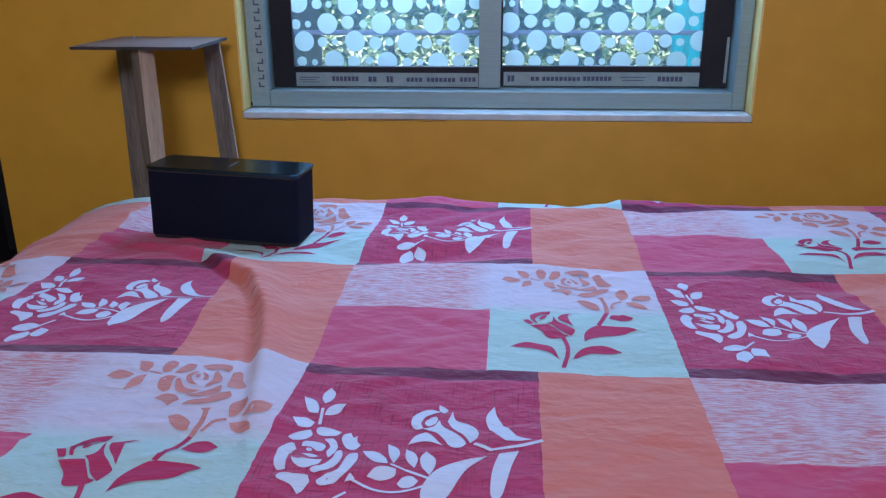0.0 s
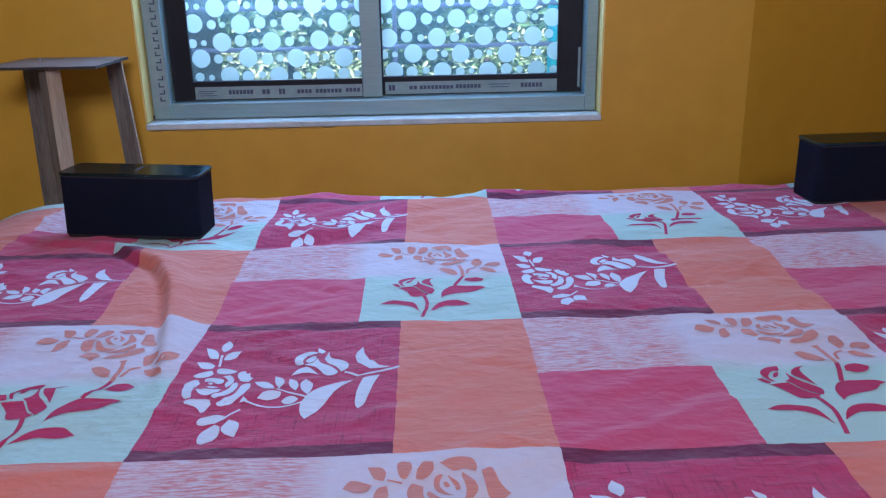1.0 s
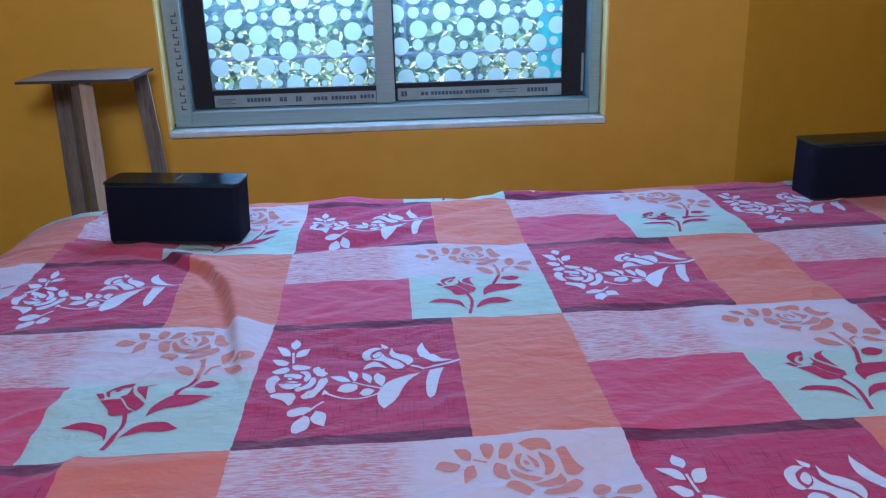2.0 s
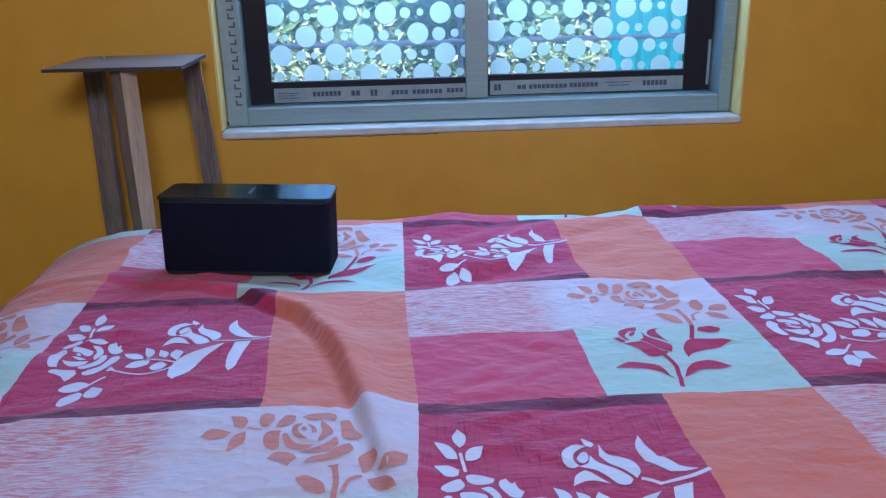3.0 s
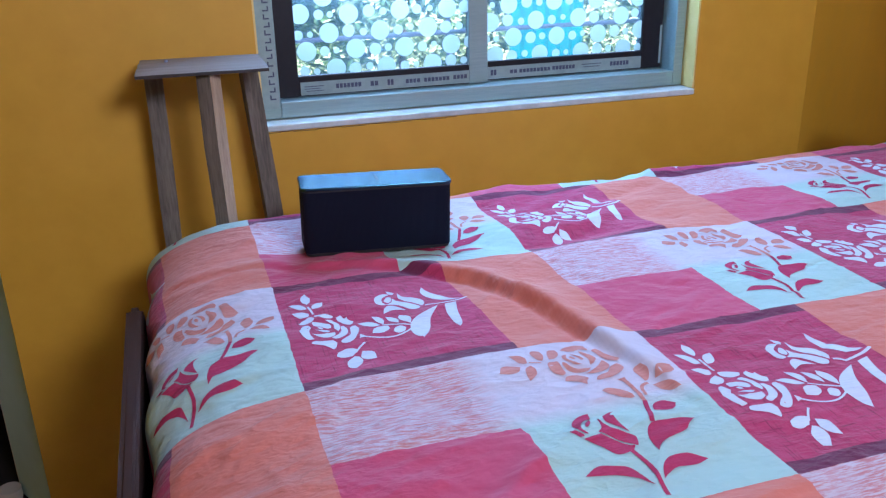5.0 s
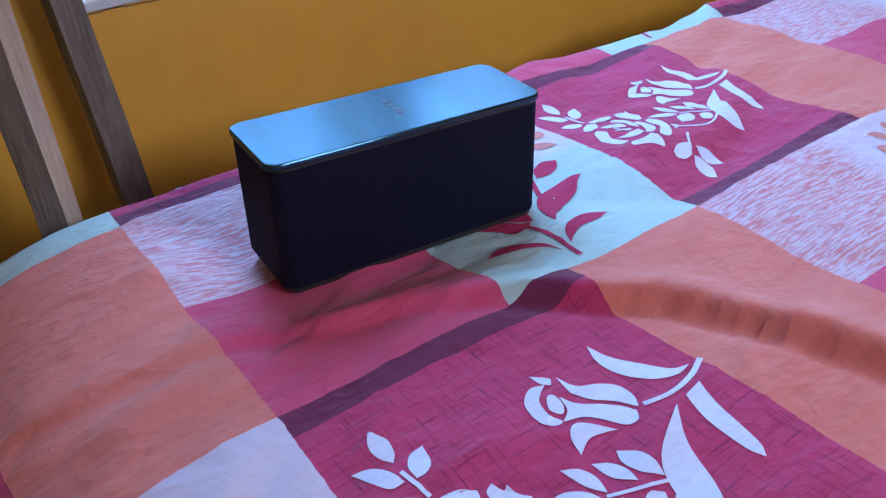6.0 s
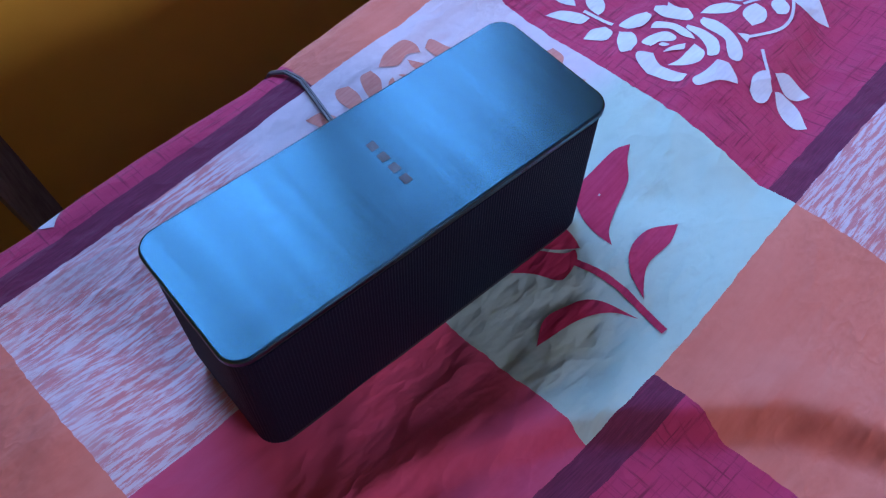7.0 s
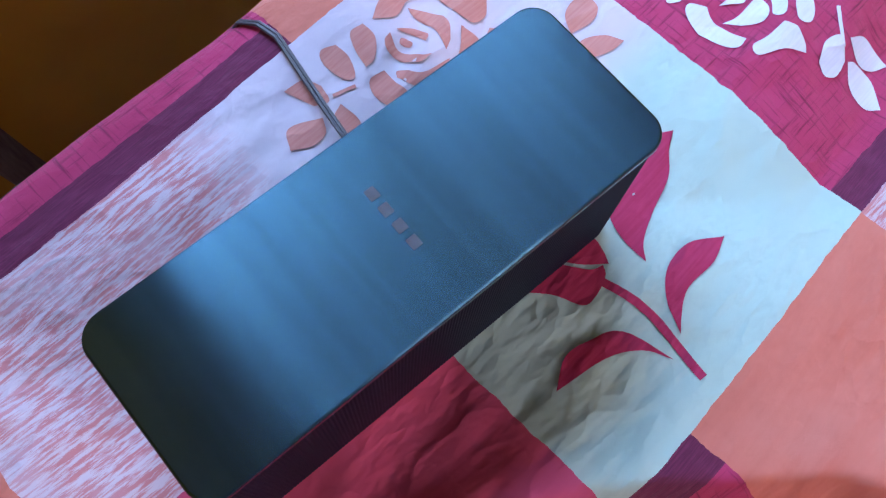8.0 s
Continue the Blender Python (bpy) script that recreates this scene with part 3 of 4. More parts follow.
def drape(s, t, lift=0.0):
    """Place in the room of the cloth's point (s, t)."""
    s, t = np.asarray(s, float), np.asarray(t, float)
    x, dx = roll(s, "foot", -1)
    y, d1 = roll(t, "far", 1)
    y2, d2 = roll(t, "near", -1)
    y = np.where(d2 > 0, y2, y)
    dy = d1 + d2
    h = relief(s, t) * np.exp(-6 * np.maximum(0, dx + dy - 0.03))
    edge = np.clip((dx + dy) / 0.1, 0, 1)
    wave = 0.006 * np.sin(23 * t + 3 * np.sin(5 * t)) * np.clip(dx / 0.1, 0, 1)
    wave2 = 0.006 * np.sin(19 * s + 2 * np.sin(6 * s)) * np.clip((dy - 0.02) / 0.1, 0, 1)
    steep_x, steep_y = np.clip((dx - 0.05) / 0.05, 0, 1), np.clip((dy - 0.01) / 0.015, 0, 1)
    return np.stack([x + wave - lift * steep_x, y + wave2 + lift * steep_y * np.sign(d1 - d2), TOP + h - dx - dy + lift * (1 - 0.9 * np.maximum(steep_x, steep_y))], -1)


# the print is pulled a little out of its grid round the long fold: where, and by how much
PULLS = ((-0.186, -0.363, 0.012, 0.014), (-0.186, 0.0, -0.007, -0.012), (-0.482, 0.0, 0.003, -0.008), (0.4665, 0.0, -0.003, -0.006), (0.0, -0.363, 0.005, 0.0))


def pulled(s, t):
    ds, dt = np.zeros_like(s), np.zeros_like(t)
    for cx, cy, px, py in PULLS:
        g = np.exp(-((s - cx) ** 2 + (t - cy) ** 2) / 0.022)
        ds, dt = ds + px * g, dt + py * g
    return ds, dt


def cloth_coords(s, t):
    """Where the print's repeat lies on the cloth."""
    s, t = np.asarray(s, float), np.asarray(t, float)
    a, b = s, t
    for _ in range(4):
        ds, dt = pulled(a, b)
        a, b = s - ds, t - dt
    return np.where(a < 0, a * 0.470 / 0.482, a * 0.470 / 0.4665), np.where(b > 0, b * 0.363 / 0.337, b)


def from_cloth(u, v):
    u, v = np.asarray(u, float), np.asarray(v, float)
    s, t = np.where(u < 0, u * 0.482 / 0.470, u * 0.4665 / 0.470), np.where(v > 0, v * 0.337 / 0.363, v)
    ds, dt = pulled(s, t)
    return s + ds, t + dt


def cloth_mesh(name, st, faces, lift, material, parent=None):
    p = drape(st[:, 0], st[:, 1], lift)
    me = bpy.data.meshes.new(name)
    me.from_pydata([tuple(q) for q in p], [], faces)
    uv = me.uv_layers.new(name="cloth")
    u, v = cloth_coords(st[:, 0], st[:, 1])
    loops = np.empty(len(me.loops), dtype=np.int32)
    me.loops.foreach_get("vertex_index", loops)
    uv.data.foreach_set("uv", np.stack([u[loops], v[loops]], -1).astype(np.float32).ravel())
    me.polygons.foreach_set("use_smooth", np.ones(len(me.polygons), dtype=bool))
    me.materials.append(material)
    ob = new(name, me)
    ob.parent = parent
    return ob


S0, S1, T0, T1, GRID = -0.98, 1.74, -1.62, 0.50, 0.005
ns, ntt = int((S1 - S0) / GRID), int((T1 - T0) / GRID)
ss, tt = np.meshgrid(np.linspace(S0, S1, ns), np.linspace(T0, T1, ntt))
idx = np.arange(ns * ntt).reshape(ntt, ns)
quads = np.stack([idx[:-1, :-1], idx[:-1, 1:], idx[1:, 1:], idx[1:, :-1]], -1).reshape(-1, 4).tolist()
bedsheet = cloth_mesh("bedsheet", np.stack([ss.ravel(), tt.ravel()], -1), quads, 0.0, SHEET)
tagged(bedsheet, "crumpled cotton bedsheet with pink, orange and mint floral patchwork print", "bedsheet")


# ---- flowers printed on the sheet ----
class Motif:
    """Flat petals, leaves and stems in a cell, x to the right and y away from its far edge, both in metres."""

    def __init__(self, wide, deep):
        self.w, self.d, self.shapes = wide, deep, []

    def curve(self, points, sharp, closed):
        """A smooth line through the points, with corners at the sharp ones."""
        p = np.array([(q[0] * self.w, q[1] * self.d) for q in points])
        n, out = len(p), []
        for i in range(n if closed else n - 1):
            j = (i + 1) % n
            chord = p[j] - p[i]
            before, after = (p[i - 1], p[(j + 1) % n]) if closed else (p[max(i - 1, 0)], p[min(j + 1, n - 1)])
            ta = chord if sharp[i] else (p[j] - before) / 2
            tb = chord if sharp[j] else (after - p[i]) / 2
            for k in range(5):
                q = k / 5
                out.append((2 * q**3 - 3 * q**2 + 1) * p[i] + (q**3 - 2 * q**2 + q) * ta + (3 * q**2 - 2 * q**3) * p[j] + (q**3 - q**2) * tb)
        return out if closed else out + [p[-1]]

    def blob(self, *points):
        """A petal or leaf: its outline's turning points, those with a 1 behind them pointed."""
        self.shapes.append(self.curve(points, [len(q) > 2 for q in points], True))

    def stem(self, wide, *points):
        line = np.array(self.curve(points, [False] * len(points), False))
        along = np.gradient(line, axis=0)
        along /= np.hypot(along[:, 0], along[:, 1])[:, None] + 1e-9
        side = np.stack([-along[:, 1], along[:, 0]], -1) * wide / 2
        self.shapes.append(list(line + side) + list((line - side)[::-1]))

    def mesh(self, step=0.007):
        """All shapes filled and cut small enough to follow the folds."""
        bm = bmesh.new()
        for outline in self.shapes:
            x, y = np.array(outline).T
            turn = np.sum(x * np.roll(y, -1) - y * np.roll(x, -1))
            bm.faces.new([bm.verts.new((px, py, 0)) for px, py in (outline if turn < 0 else outline[::-1])])
        bmesh.ops.triangulate(bm, faces=bm.faces[:], ngon_method="EAR_CLIP")
        for axis, size in ((0, self.w), (1, self.d)):
            for k in range(1, int(size / step)):
                co, no = [0, 0, 0], [0, 0, 0]
                co[axis], no[axis] = k * step, 1
                bmesh.ops.bisect_plane(bm, geom=bm.verts[:] + bm.edges[:] + bm.faces[:], plane_co=co, plane_no=no)
        bm.verts.index_update()
        flat, faces = np.array([v.co[:2] for v in bm.verts]), [tuple(v.index for v in f.verts) for f in bm.faces]
        bm.free()
        return flat, faces


def white_spray():
    m = Motif(HALF * DARK_W, ROW)
    m.blob((0.149, 0.159, 1), (0.177, 0.192), (0.173, 0.231), (0.152, 0.256, 1), (0.131, 0.225), (0.128, 0.192))
    m.blob((0.055, 0.223, 1), (0.104, 0.239), (0.135, 0.278), (0.142, 0.311, 1), (0.104, 0.308), (0.079, 0.272))
    m.blob((0.239, 0.253, 1), (0.226, 0.3), (0.198, 0.319), (0.17, 0.319, 1), (0.173, 0.283), (0.198, 0.258))
    m.stem(0.0035, (0.152, 0.283), (0.166, 0.369))
    m.blob((0.055, 0.349, 1), (0.104, 0.341), (0.145, 0.36, 1), (0.135, 0.388), (0.097, 0.396), (0.076, 0.377))
    m.blob((0.145, 0.402, 1), (0.159, 0.435), (0.135, 0.462), (0.097, 0.468, 1), (0.076, 0.449), (0.104, 0.421))
    m.blob((0.17, 0.385), (0.215, 0.388), (0.264, 0.41, 1), (0.25, 0.432), (0.201, 0.435), (0.17, 0.415))
    m.blob((0.302, 0.413, 1), (0.316, 0.438), (0.33, 0.432, 1), (0.337, 0.462), (0.355, 0.482, 1), (0.337, 0.509), (0.306, 0.501), (0.278, 0.457), (0.278, 0.424))
    m.blob((0.083, 0.493), (0.107, 0.484), (0.128, 0.515, 1), (0.114, 0.539), (0.114, 0.581), (0.124, 0.617, 1), (0.093, 0.617), (0.072, 0.584), (0.065, 0.531))
    m.blob((0.117, 0.636), (0.159, 0.644), (0.212, 0.647, 1), (0.226, 0.672, 1), (0.212, 0.707), (0.198, 0.721, 1), (0.163, 0.685), (0.107, 0.658))
    m.blob((0.355, 0.528, 1), (0.362, 0.567), (0.341, 0.622), (0.306, 0.669), (0.267, 0.685), (0.246, 0.666), (0.267, 0.644), (0.306, 0.614), (0.32, 0.55), (0.334, 0.531))
    m.blob((0.295, 0.517, 1), (0.306, 0.559), (0.288, 0.608), (0.239, 0.636), (0.212, 0.622), (0.246, 0.6), (0.271, 0.564), (0.278, 0.523))
    m.blob((0.124, 0.561, 1), (0.163, 0.573), (0.239, 0.57, 1), (0.229, 0.603), (0.187, 0.617), (0.149, 0.595))
    m.blob((0.212, 0.454, 1), (0.246, 0.451), (0.274, 0.495), (0.271, 0.537), (0.257, 0.561, 1), (0.243, 0.531), (0.246, 0.495))
    m.blob((0.142, 0.471), (0.184, 0.471), (0.226, 0.49), (0.229, 0.52), (0.208, 0.526), (0.177, 0.501, 1), (0.142, 0.498, 1))
    m.blob((0.149, 0.531, 1), (0.187, 0.537), (0.222, 0.553, 1), (0.194, 0.561))
    m.blob((0.163, 0.509), (0.18, 0.509), (0.187, 0.526), (0.17, 0.523))
    m.stem(0.003, (0.355, 0.65), (0.445, 0.688), (0.508, 0.694), (0.567, 0.677), (0.633, 0.641))
    m.blob((0.351, 0.628, 1), (0.372, 0.652), (0.341, 0.663, 1))
    m.stem(0.003, (0.48, 0.575), (0.557, 0.606), (0.64, 0.633))
    m.blob((0.368, 0.512, 1), (0.417, 0.515), (0.456, 0.542), (0.47, 0.575, 1), (0.428, 0.573), (0.393, 0.548))
    m.blob((0.452, 0.471, 1), (0.49, 0.493), (0.504, 0.528), (0.49, 0.57, 1), (0.466, 0.531))
    m.blob((0.522, 0.498, 1), (0.557, 0.52), (0.571, 0.553), (0.564, 0.589, 1), (0.529, 0.55))
    m.blob((0.595, 0.506, 1), (0.63, 0.539), (0.633, 0.578), (0.619, 0.614, 1), (0.588, 0.581), (0.578, 0.537))
    m.blob((0.504, 0.597, 1), (0.501, 0.63), (0.459, 0.65), (0.41, 0.639, 1), (0.431, 0.6), (0.466, 0.589))
    m.blob((0.585, 0.639, 1), (0.567, 0.666), (0.536, 0.674), (0.515, 0.658, 1), (0.532, 0.63), (0.56, 0.622))
    m.blob((0.619, 0.272, 1), (0.574, 0.264), (0.525, 0.297), (0.515, 0.349), (0.536, 0.38), (0.564, 0.38), (0.553, 0.347), (0.564, 0.308), (0.588, 0.289))
    m.blob((0.567, 0.336), (0.595, 0.303), (0.613, 0.311), (0.606, 0.344), (0.581, 0.363))
    m.blob((0.564, 0.382, 1), (0.602, 0.36), (0.619, 0.319, 1), (0.637, 0.358), (0.686, 0.396), (0.717, 0.424), (0.731, 0.454, 1), (0.71, 0.476), (0.675, 0.471), (0.644, 0.429), (0.616, 0.399))
    m.blob((0.665, 0.267, 1), (0.682, 0.316), (0.735, 0.341), (0.769, 0.371), (0.769, 0.415), (0.745, 0.449, 1), (0.721, 0.407), (0.675, 0.369), (0.651, 0.325, 1))
    m.blob((0.609, 0.231, 1), (0.647, 0.261), (0.633, 0.281, 1), (0.613, 0.264))
    m.blob((0.522, 0.471, 1), (0.543, 0.421), (0.588, 0.404), (0.647, 0.468, 1), (0.613, 0.457), (0.571, 0.451))
    m.stem(0.005, (0.759, 0.451), (0.836, 0.468), (0.926, 0.457), (1.006, 0.427))
    m.blob((0.825, 0.225, 1), (0.839, 0.286), (0.881, 0.352), (0.919, 0.407), (0.968, 0.424, 1), (0.909, 0.432), (0.85, 0.404), (0.804, 0.341), (0.797, 0.281))
    m.blob((0.92, 0.484, 1), (0.895, 0.55), (0.881, 0.61), (0.864, 0.679), (0.84, 0.71, 1), (0.826, 0.668), (0.829, 0.577), (0.85, 0.497, 1))
    m.blob((0.808, 0.503, 1), (0.735, 0.588), (0.69, 0.687), (0.63, 0.767, 1), (0.603, 0.721), (0.603, 0.649), (0.658, 0.575))
    m.blob((0.209, 0.751, 1), (0.261, 0.732), (0.306, 0.748), (0.271, 0.787, 1), (0.223, 0.795), (0.198, 0.778))
    m.blob((0.324, 0.762, 1), (0.372, 0.787), (0.369, 0.856, 1), (0.324, 0.839), (0.306, 0.809))
    m.blob((0.278, 0.792, 1), (0.299, 0.806), (0.303, 0.853), (0.257, 0.905, 1), (0.23, 0.878), (0.236, 0.831))
    m.stem(0.003, (0.292, 0.765), (0.324, 0.729), (0.355, 0.701))
    return m


def orange_rose():
    m = Motif(HALF * (1 - HEATHER_W), ROW)
    m.blob((0.057, 0.164, 1), (0.093, 0.128), (0.181, 0.153, 1), (0.157, 0.18), (0.109, 0.183))
    m.blob((0.153, 0.067, 1), (0.213, 0.073), (0.237, 0.103, 1), (0.225, 0.136), (0.185, 0.125, 1))
    m.blob((0.241, 0.155, 1), (0.249, 0.202), (0.217, 0.227), (0.189, 0.241, 1), (0.189, 0.197), (0.205, 0.166))
    m.stem(0.0025, (0.241, 0.133), (0.305, 0.147))
    m.blob((0.341, 0.062, 1), (0.345, 0.097), (0.321, 0.133), (0.293, 0.122), (0.281, 0.075), (0.301, 0.051))
    m.blob((0.436, 0.064, 1), (0.436, 0.1), (0.397, 0.13), (0.361, 0.133, 1), (0.369, 0.097), (0.393, 0.062))
    m.blob((0.464, 0.07, 1), (0.52, 0.048), (0.6, 0.045), (0.624, 0.075), (0.616, 0.1, 1), (0.572, 0.086), (0.52, 0.095))
    m.blob((0.64, 0.097, 1), (0.684, 0.086), (0.712, 0.133), (0.756, 0.18, 1), (0.716, 0.205), (0.668, 0.197), (0.652, 0.144))
    m.blob((0.393, 0.158, 1), (0.393, 0.194), (0.4, 0.227), (0.377, 0.241, 1), (0.337, 0.219), (0.325, 0.183), (0.345, 0.155))
    m.blob((0.365, 0.279, 1), (0.393, 0.249), (0.448, 0.254), (0.492, 0.288), (0.476, 0.304), (0.464, 0.326, 1), (0.424, 0.301))
    m.blob((0.524, 0.315, 1), (0.552, 0.29), (0.616, 0.277), (0.652, 0.246), (0.704, 0.227, 1), (0.724, 0.257), (0.684, 0.29), (0.624, 0.312), (0.568, 0.321))
    m.blob((0.64, 0.191, 1), (0.656, 0.232), (0.62, 0.26), (0.548, 0.268), (0.496, 0.257, 1), (0.544, 0.243), (0.596, 0.221))
    m.blob((0.404, 0.186, 1), (0.42, 0.177), (0.468, 0.213), (0.552, 0.224, 1), (0.516, 0.243), (0.46, 0.238), (0.424, 0.221))
    m.blob((0.56, 0.097, 1), (0.608, 0.139), (0.62, 0.169), (0.588, 0.199, 1), (0.56, 0.208, 1), (0.572, 0.164), (0.556, 0.119))
    m.blob((0.436, 0.139), (0.448, 0.117), (0.476, 0.111, 1), (0.46, 0.147), (0.488, 0.183), (0.52, 0.197, 1), (0.476, 0.194), (0.444, 0.169))
    m.blob((0.496, 0.114), (0.536, 0.136), (0.548, 0.164), (0.528, 0.172, 1), (0.52, 0.144))
    m.blob((0.476, 0.139), (0.492, 0.133), (0.504, 0.153), (0.488, 0.158))
    m.blob((0.628, 0.334, 1), (0.676, 0.329, 1), (0.672, 0.351), (0.656, 0.351))
    m.stem(0.006, (0.66, 0.34), (0.676, 0.4), (0.676, 0.48))
    m.blob((0.508, 0.378, 1), (0.556, 0.37), (0.624, 0.403), (0.644, 0.45, 1), (0.612, 0.453), (0.552, 0.425))
    m.stem(0.0045, (0.708, 0.45), (0.724, 0.398), (0.776, 0.378))
    m.blob((0.776, 0.362, 1), (0.752, 0.304), (0.78, 0.268), (0.815, 0.268, 1), (0.831, 0.307), (0.811, 0.343))
    m.blob((0.835, 0.359, 1), (0.863, 0.323), (0.907, 0.31), (0.959, 0.315, 1), (0.951, 0.354), (0.903, 0.37))
    m.blob((0.795, 0.392, 1), (0.843, 0.384), (0.895, 0.409), (0.919, 0.445, 1), (0.875, 0.442), (0.823, 0.423))
    return m


def red_bud():
    m = Motif(HALF * (1 - HEATHER_W), ROW)
    m.stem(0.006, (0.676, 0.48), (0.644, 0.546), (0.608, 0.613))
    m.blob((0.676, 0.544, 1), (0.7, 0.508), (0.764, 0.494), (0.819, 0.519, 1), (0.788, 0.549), (0.736, 0.557))
    m.blob((0.516, 0.761, 1), (0.52, 0.701), (0.552, 0.648), (0.604, 0.615), (0.692, 0.613), (0.776, 0.618), (0.819, 0.637, 1), (0.772, 0.657), (0.72, 0.69), (0.624, 0.712), (0.552, 0.734))
    m.blob((0.349, 0.489, 1), (0.289, 0.497), (0.241, 0.524), (0.229, 0.56), (0.253, 0.604), (0.273, 0.61, 1), (0.257, 0.577), (0.269, 0.552), (0.301, 0.527), (0.337, 0.524))
    m.blob((0.281, 0.569), (0.297, 0.546), (0.325, 0.533), (0.317, 0.557, 1), (0.293, 0.574))
    m.blob((0.361, 0.538, 1), (0.385, 0.588), (0.44, 0.632), (0.472, 0.662), (0.464, 0.692), (0.448, 0.715, 1), (0.393, 0.676), (0.349, 0.626), (0.321, 0.607, 1), (0.353, 0.588))
    m.blob((0.229, 0.632, 1), (0.269, 0.626), (0.329, 0.618, 1), (0.365, 0.657), (0.404, 0.698), (0.436, 0.709, 1), (0.416, 0.726), (0.361, 0.737), (0.321, 0.731), (0.289, 0.681))
    m.blob((0.185, 0.585, 1), (0.221, 0.58, 1), (0.245, 0.615), (0.221, 0.621, 1))
    m.blob((0.48, 0.502, 1), (0.448, 0.522), (0.448, 0.566), (0.468, 0.637, 1), (0.432, 0.602), (0.389, 0.563), (0.4, 0.53), (0.432, 0.511))
    m.stem(0.0055, (0.399, 0.721), (0.423, 0.82), (0.388, 0.96))
    m.blob((0.435, 0.886, 1), (0.479, 0.828), (0.543, 0.795), (0.627, 0.795), (0.703, 0.836, 1), (0.631, 0.85), (0.535, 0.845), (0.471, 0.867))
    m.blob((0.116, 0.8, 1), (0.196, 0.77), (0.272, 0.781), (0.344, 0.809), (0.376, 0.905, 1), (0.34, 0.856), (0.26, 0.82))
    return m


def print_motifs(m, name, offset, start, material, label):
    """Lay a motif into every cell of its kind that lies on the cloth."""
    flat, faces = m.mesh()
    for row in range(-2, 5):
        for col in range(-4, 5):
            if (col + row + 1 + start) % 2:
                continue
            u = (col + offset) * HALF + flat[:, 0]
            v = -row * ROW - flat[:, 1]
            s, t = from_cloth(u, v)
            ok = (s > S0 + 0.01) & (s < S1 - 0.01) & (t > T0 + 0.01) & (t < T1 - 0.01)
            keep = [f for f in faces if all(ok[i] for i in f)]
            if len(keep) < 20:
                continue
            ob = cloth_mesh(name, np.stack([s, t], -1), keep, 0.0008, material, bedsheet)
            tagged(ob, label, kind="stuff")


print_motifs(white_spray(), "printed_spray", 0.0, 0, PRINT_WHITE, "pale blue-white rose spray print")
print_motifs(orange_rose(), "printed_rose", HEATHER_W, 1, PRINT_ORANGE, "orange open rose print")
print_motifs(red_bud(), "printed_bud", HEATHER_W, 1, PRINT_RED, "crimson rosebud print")


# ---- loudspeakers ----
def rounded_rectangle(w, d, r, per):
    """Outline points with arc-length steps."""
    pts = []
    for cx, cy, a0 in ((w / 2 - r, d / 2 - r, 0), (-w / 2 + r, d / 2 - r, 90), (-w / 2 + r, -d / 2 + r, 180), (w / 2 - r, -d / 2 + r, 270)):
        for k in range(per + 1):
            a = radians(a0 + 90 * k / per)
            pts.append((cx + r * math.cos(a), cy + r * math.sin(a)))
    return pts


def resample(pts, step):
    p = np.array(pts + [pts[0]])
    seg = np.hypot(*np.diff(p, axis=0).T)
    arc = np.concatenate([[0], np.cumsum(seg)])
    q = np.linspace(0, arc[-1], int(arc[-1] / step / 4) * 4 + 1)[:-1]
    return np.stack([np.interp(q, arc, p[:, 0]), np.interp(q, arc, p[:, 1])], -1)


def prism(layers, cap=True):
    """A closed body through outlines at heights: rows of (outline, z)."""
    bm = bmesh.new()
    last = first = None
    for pts, z in layers:
        ring = [bm.verts.new((x, y, z)) for x, y in pts]
        if last:
            for i in range(len(ring)):
                bm.faces.new((last[i], last[(i + 1) % len(ring)], ring[(i + 1) % len(ring)], ring[i]))
        first = first or ring
        last = ring
    if cap:
        bm.faces.new(first[::-1])
        bm.faces.new(last)
    return bm


def grille_material():
    n = Nodes("black_ribbed_grille")
    p = n.coords()
    f = n.noise(p, 500, 2)
    n.bump(f, 0.4, 0.0004)
    return n.done(n.mix(n.noise(p, 9, 4), (0.003, 0.005, 0.014), (0.005, 0.008, 0.022)), 0.6, 0.0, 0.15)


def lid_material():
    n = Nodes("glossy_black_plastic")
    p = n.coords(scale=(60, 3, 1))
    haze = n.noise(p, 1.0, 5, 0.6)
    smudge = n.noise(n.coords(), 22, 4)
    # hairlines along the lid draw its highlights out across it
    tangent = n.nt.nodes.new("ShaderNodeTangent")
    tangent.direction_type, tangent.uv_map = "UV_MAP", "hairline"
    n.nt.links.new(tangent.outputs[0], n.bsdf.inputs["Tangent"])
    n.bsdf.inputs["Anisotropic"].default_value = 1.0
    n.bsdf.inputs["IOR"].default_value = 2.12
    # blue of the mirrored window, put into the tint of the reflections
    n.bsdf.inputs["Specular Tint"].default_value = (0.24, 0.74, 1.0, 1)
    return n.done(n.mix(smudge, (0.003, 0.004, 0.006), (0.006, 0.007, 0.010)), n.m("ADD", n.m("MULTIPLY", haze, 0.05), 0.185), 0.0, n.ramp(n.noise(n.coords(scale=(34, 1.5, 1)), 1.0, 4, 0.6), -0.15, 1.15))


GRILLE, LID = grille_material(), lid_material()
GREY_INK = surface("faint_grey_print", (0.04, 0.048, 0.058), (0.06, 0.07, 0.082), 200)


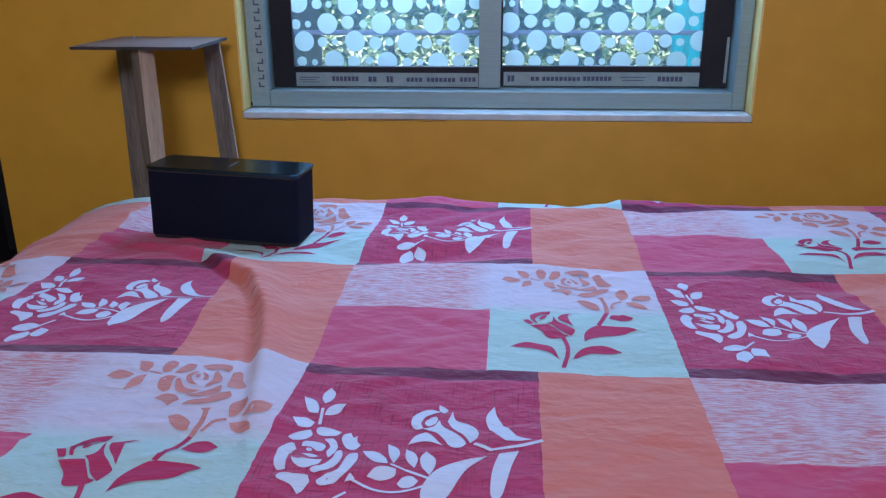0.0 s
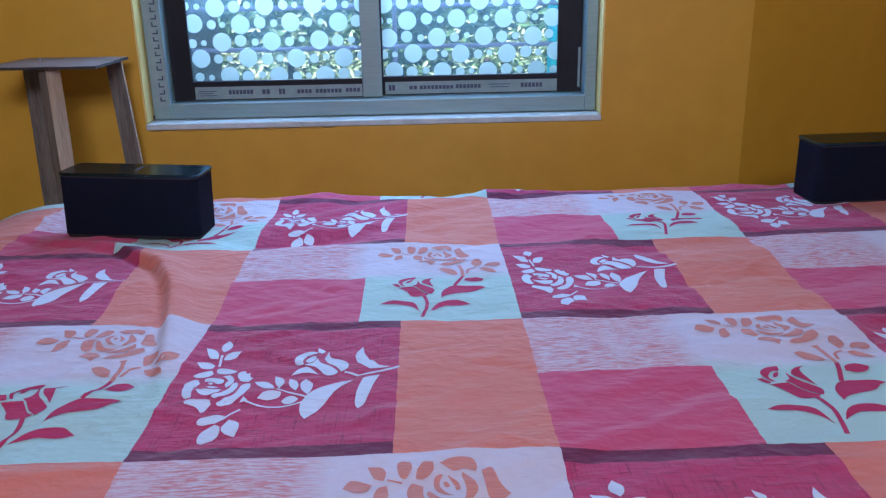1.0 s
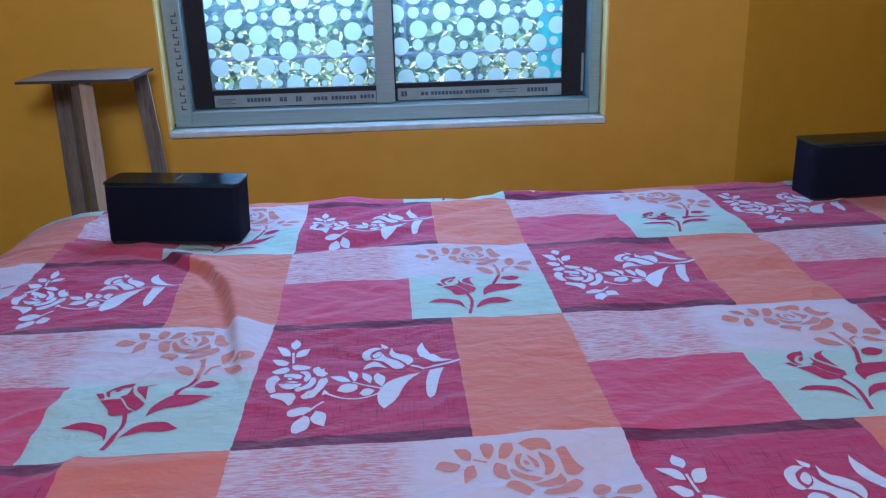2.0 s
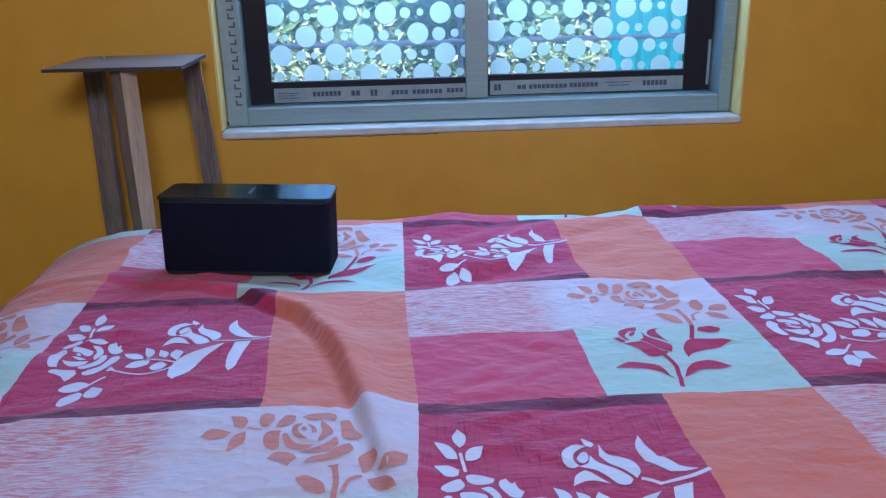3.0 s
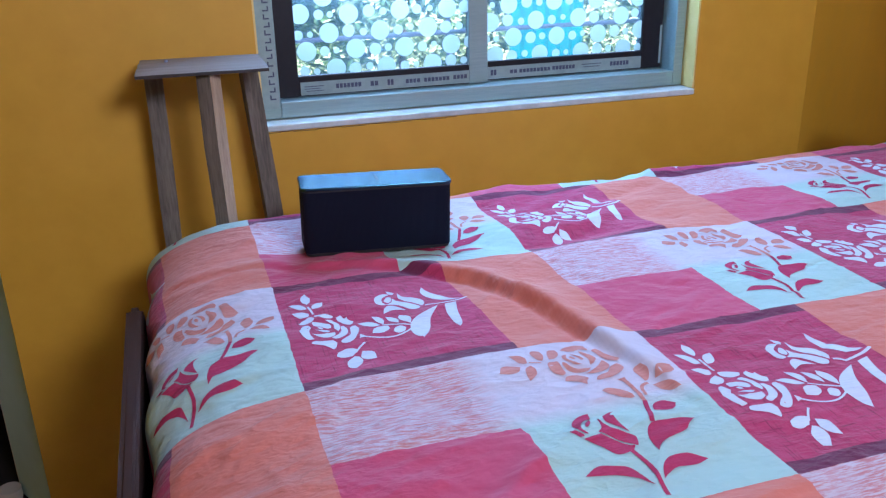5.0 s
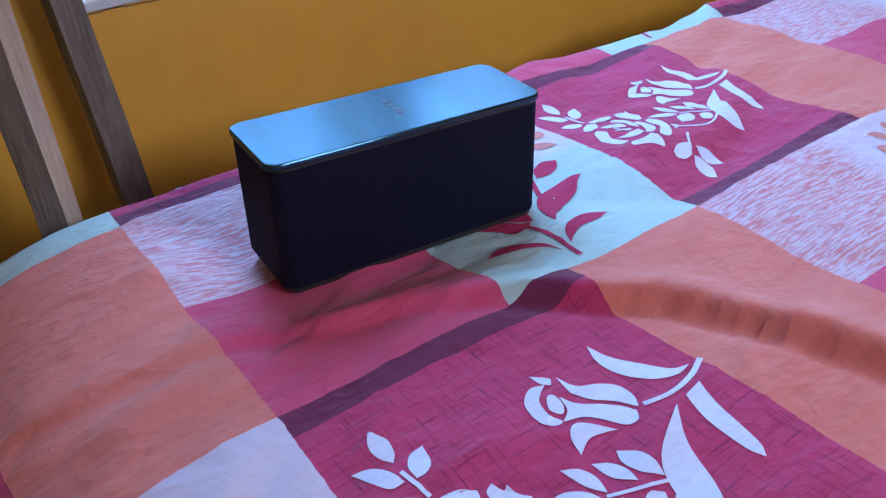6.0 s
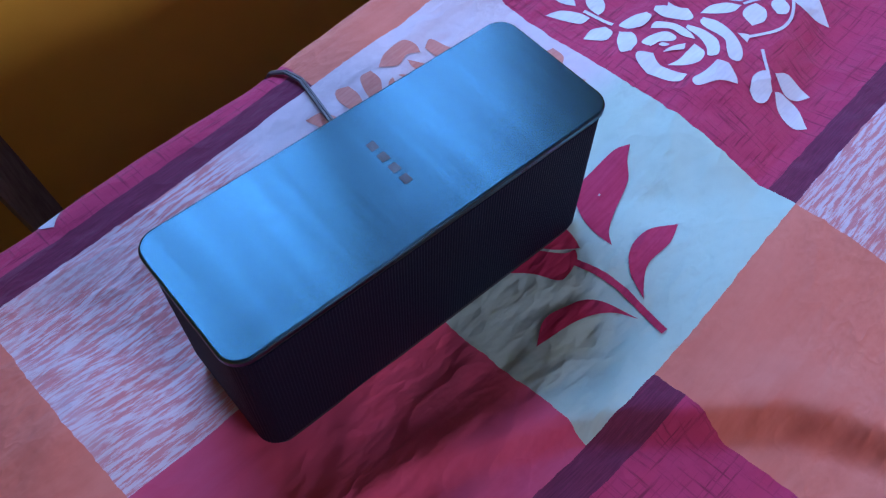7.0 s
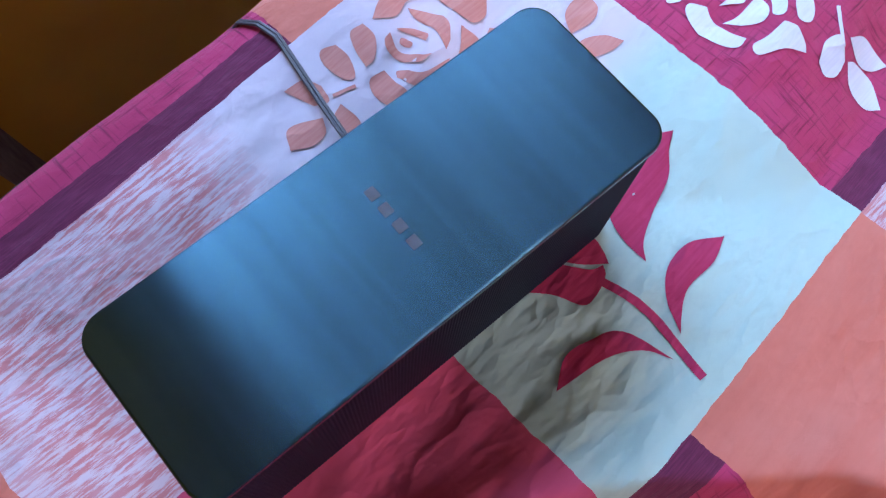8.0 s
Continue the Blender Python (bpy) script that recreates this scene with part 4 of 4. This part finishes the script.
def loudspeaker(at, label):
    sp = tagged(empty("loudspeaker"), label, "speaker", "pair of loudspeakers")
    sp.matrix_basis = at
    w, d, h = 0.283, 0.103, 0.1312
    outline = rounded_rectangle(w, d, 0.014, 8)
    fine = resample(outline, 0.00055)
    c = np.array(fine)
    nrm = np.roll(c, -1, 0) - np.roll(c, 1, 0)
    nrm = np.stack([nrm[:, 1], -nrm[:, 0]], -1) / (np.hypot(nrm[:, 0], nrm[:, 1])[:, None] + 1e-9)
    rib = np.where((np.arange(len(c)) % 4) < 2, 0.0, -0.0003)[:, None]
    ribbed = c + nrm * rib
    part("grille", prism([(ribbed * 0.985, 0.006), (ribbed * 0.985, h - 0.009)]), GRILLE, sp, "black ribbed mesh cover")
    part("base", prism([(resample(outline, 0.003) * 0.965, 0.0), (resample(outline, 0.003) * 0.98, 0.0055)]), RUBBER, sp, "black rubber base")
    o = resample(outline, 0.003)
    part("lid_seam", prism([(o * 0.972, h - 0.0088), (o * 0.972, h - 0.0062)]), RUBBER, sp)
    lid = bmesh.new()
    rings = []
    for k, zz in ((0.0008, h - 0.006), (0.0, h - 0.005), (0.0, h - 0.0016), (0.0005, h - 0.0005), (0.0016, h)):
        pts = rounded_rectangle(w - 2 * k, d - 2 * k, 0.014 - k, 8)
        rings.append([lid.verts.new((px, py, zz)) for px, py in pts])
    for ra, rb in zip(rings, rings[1:]):
        for i in range(len(ra)):
            lid.faces.new((ra[i], ra[(i + 1) % len(ra)], rb[(i + 1) % len(ra)], rb[i]))
    lid.faces.new(rings[0][::-1])
    lid.faces.new(rings[-1])
    top = part("lid", lid, LID, sp, "glossy black lid")
    lines = top.data.uv_layers.new(name="hairline")
    for loop in top.data.loops:
        co = top.data.vertices[loop.vertex_index].co
        lines.data[loop.index].uv = (co.y, co.x)
    for k in range(4):
        part("maker_mark", box(0.0015, 0.0072, -0.0165 + 0.0105 * k, -0.0100 + 0.0105 * k, h + 0.0001, h + 0.0003), GREY_INK, top, "faint grey maker's mark")
    return sp


def twin_cable(points):
    thing = tagged(empty("speaker_cable"), "thin grey twin cable running off the bed's edge", "cable")
    for off in (-0.0012, 0.0012):
        part("strand", tube([(px + off, py, pz) for px, py, pz in points], 0.0014, 6), CABLE, thing)


SPX, SPY = -0.2575, 0.1668
loudspeaker(pose(SPX, SPY, 0.5400, -1.2, 1.5, -4.7), "black rectangular loudspeaker with glossy lid lying on the bedsheet")
path_ = [(-0.213, 0.2145, 0.566), (-0.211, 0.2310, 0.56), (-0.208, 0.2530, 0.556), (-0.202, 0.2860, 0.556), (-0.194, 0.3250, 0.557), (-0.190, 0.3450, 0.558), (-0.192, 0.3620, 0.5555), (-0.198, 0.3760, 0.548), (-0.206, 0.3840, 0.53), (-0.212, 0.3890, 0.48), (-0.216, 0.3880, 0.3), (-0.218, 0.4000, FLOOR + 0.003)]
twin_cable(path_)
loudspeaker(pose(1.280, 0.244, 0.5560, 0, 0, 3.0), "black rectangular loudspeaker by the head end of the bed")

# ---- stool behind the bed ----
stool = tagged(empty("stool"), "rough weathered wooden three-legged plank stool beside the wall", "stool")
plank = bmesh.new()
corners = [(-0.664, 0.430), (-0.402, 0.424), (-0.400, 0.640), (-0.655, 0.655)]
low, high = [], []
rnd = random.Random(2)
for (ax, ay), (bx, by) in zip(corners, corners[1:] + corners[:1]):
    for k in range(8):
        q = k / 8
        px, py = ax + (bx - ax) * q + rnd.uniform(-0.001, 0.001), ay + (by - ay) * q + rnd.uniform(-0.001, 0.001)
        low.append(plank.verts.new((px, py, 0.8445)))
        high.append(plank.verts.new((px, py, 0.851 + rnd.uniform(-0.0006, 0.0006))))
plank.faces.new(low[::-1])
plank.faces.new(high)
for i in range(len(low)):
    plank.faces.new((low[i], low[(i + 1) % len(low)], high[(i + 1) % len(low)], high[i]))
top_plank = part("top_plank", plank, PLANK_TOP, stool, "thin grey weathered board with a dark edge")
top_plank.data.materials.append(RUBBER_EDGE)
# side faces take the darker tone, top and underside the board's grey
for face in top_plank.data.polygons:
    face.material_index = 0 if abs(face.normal.z) > 0.5 else 1
part("leg", board((-0.632, 0.622, 0.8445), (-0.648, 0.650, FLOOR), 0.038, 0.026, 0.002, 0.0012, 5), PLANK_WOOD, stool)
side_leg = part("leg", board((-0.430, 0.618, 0.8445), (-0.340, 0.600, FLOOR), 0.038, 0.026, 0.002, 0.0012, 6, -14), PLANK_WOOD, stool, "weathered grey leg, its window-side edge coloured pale as if lit")
# faces turned to the window go pale, daylight put into the colour
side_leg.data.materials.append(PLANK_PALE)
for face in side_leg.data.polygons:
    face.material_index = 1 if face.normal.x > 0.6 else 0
front_leg = part("leg", board((-0.522, 0.462, 0.8445), (-0.516, 0.420, FLOOR), 0.036, 0.034, 0.002, 0.002, 7, 38), PLANK_PALE, stool, "sawn pale timber leg, its shadow side coloured darker")
# the leg's shadow side is put in with the darker wood
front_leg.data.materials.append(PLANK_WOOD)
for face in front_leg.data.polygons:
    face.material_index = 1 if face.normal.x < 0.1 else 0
part("nail", tube([(-0.60, 0.60, 0.851), (-0.60, 0.60, 0.856)], 0.004), IRON, stool, "bent rusty nail head")

# ---- small thing on the passage floor ----
cup = tagged(empty("white_pot", (-1.17, 0.90, FLOOR)), "small white plastic pot on the floor by the doorway", "pot")
o1 = [(0.045 * math.cos(a), 0.045 * math.sin(a)) for a in (2 * math.pi * k / 20 for k in range(20))]
part("body", prism([(np.array(o1) * 0.55, 0.0), (np.array(o1) * 0.7, 0.03), (np.array(o1) * 0.66, 0.05)]), WHITE, cup)
part("rim", prism([(np.array(o1) * 0.7, 0.0502), (np.array(o1) * 0.7, 0.056)]), WHITE, cup)
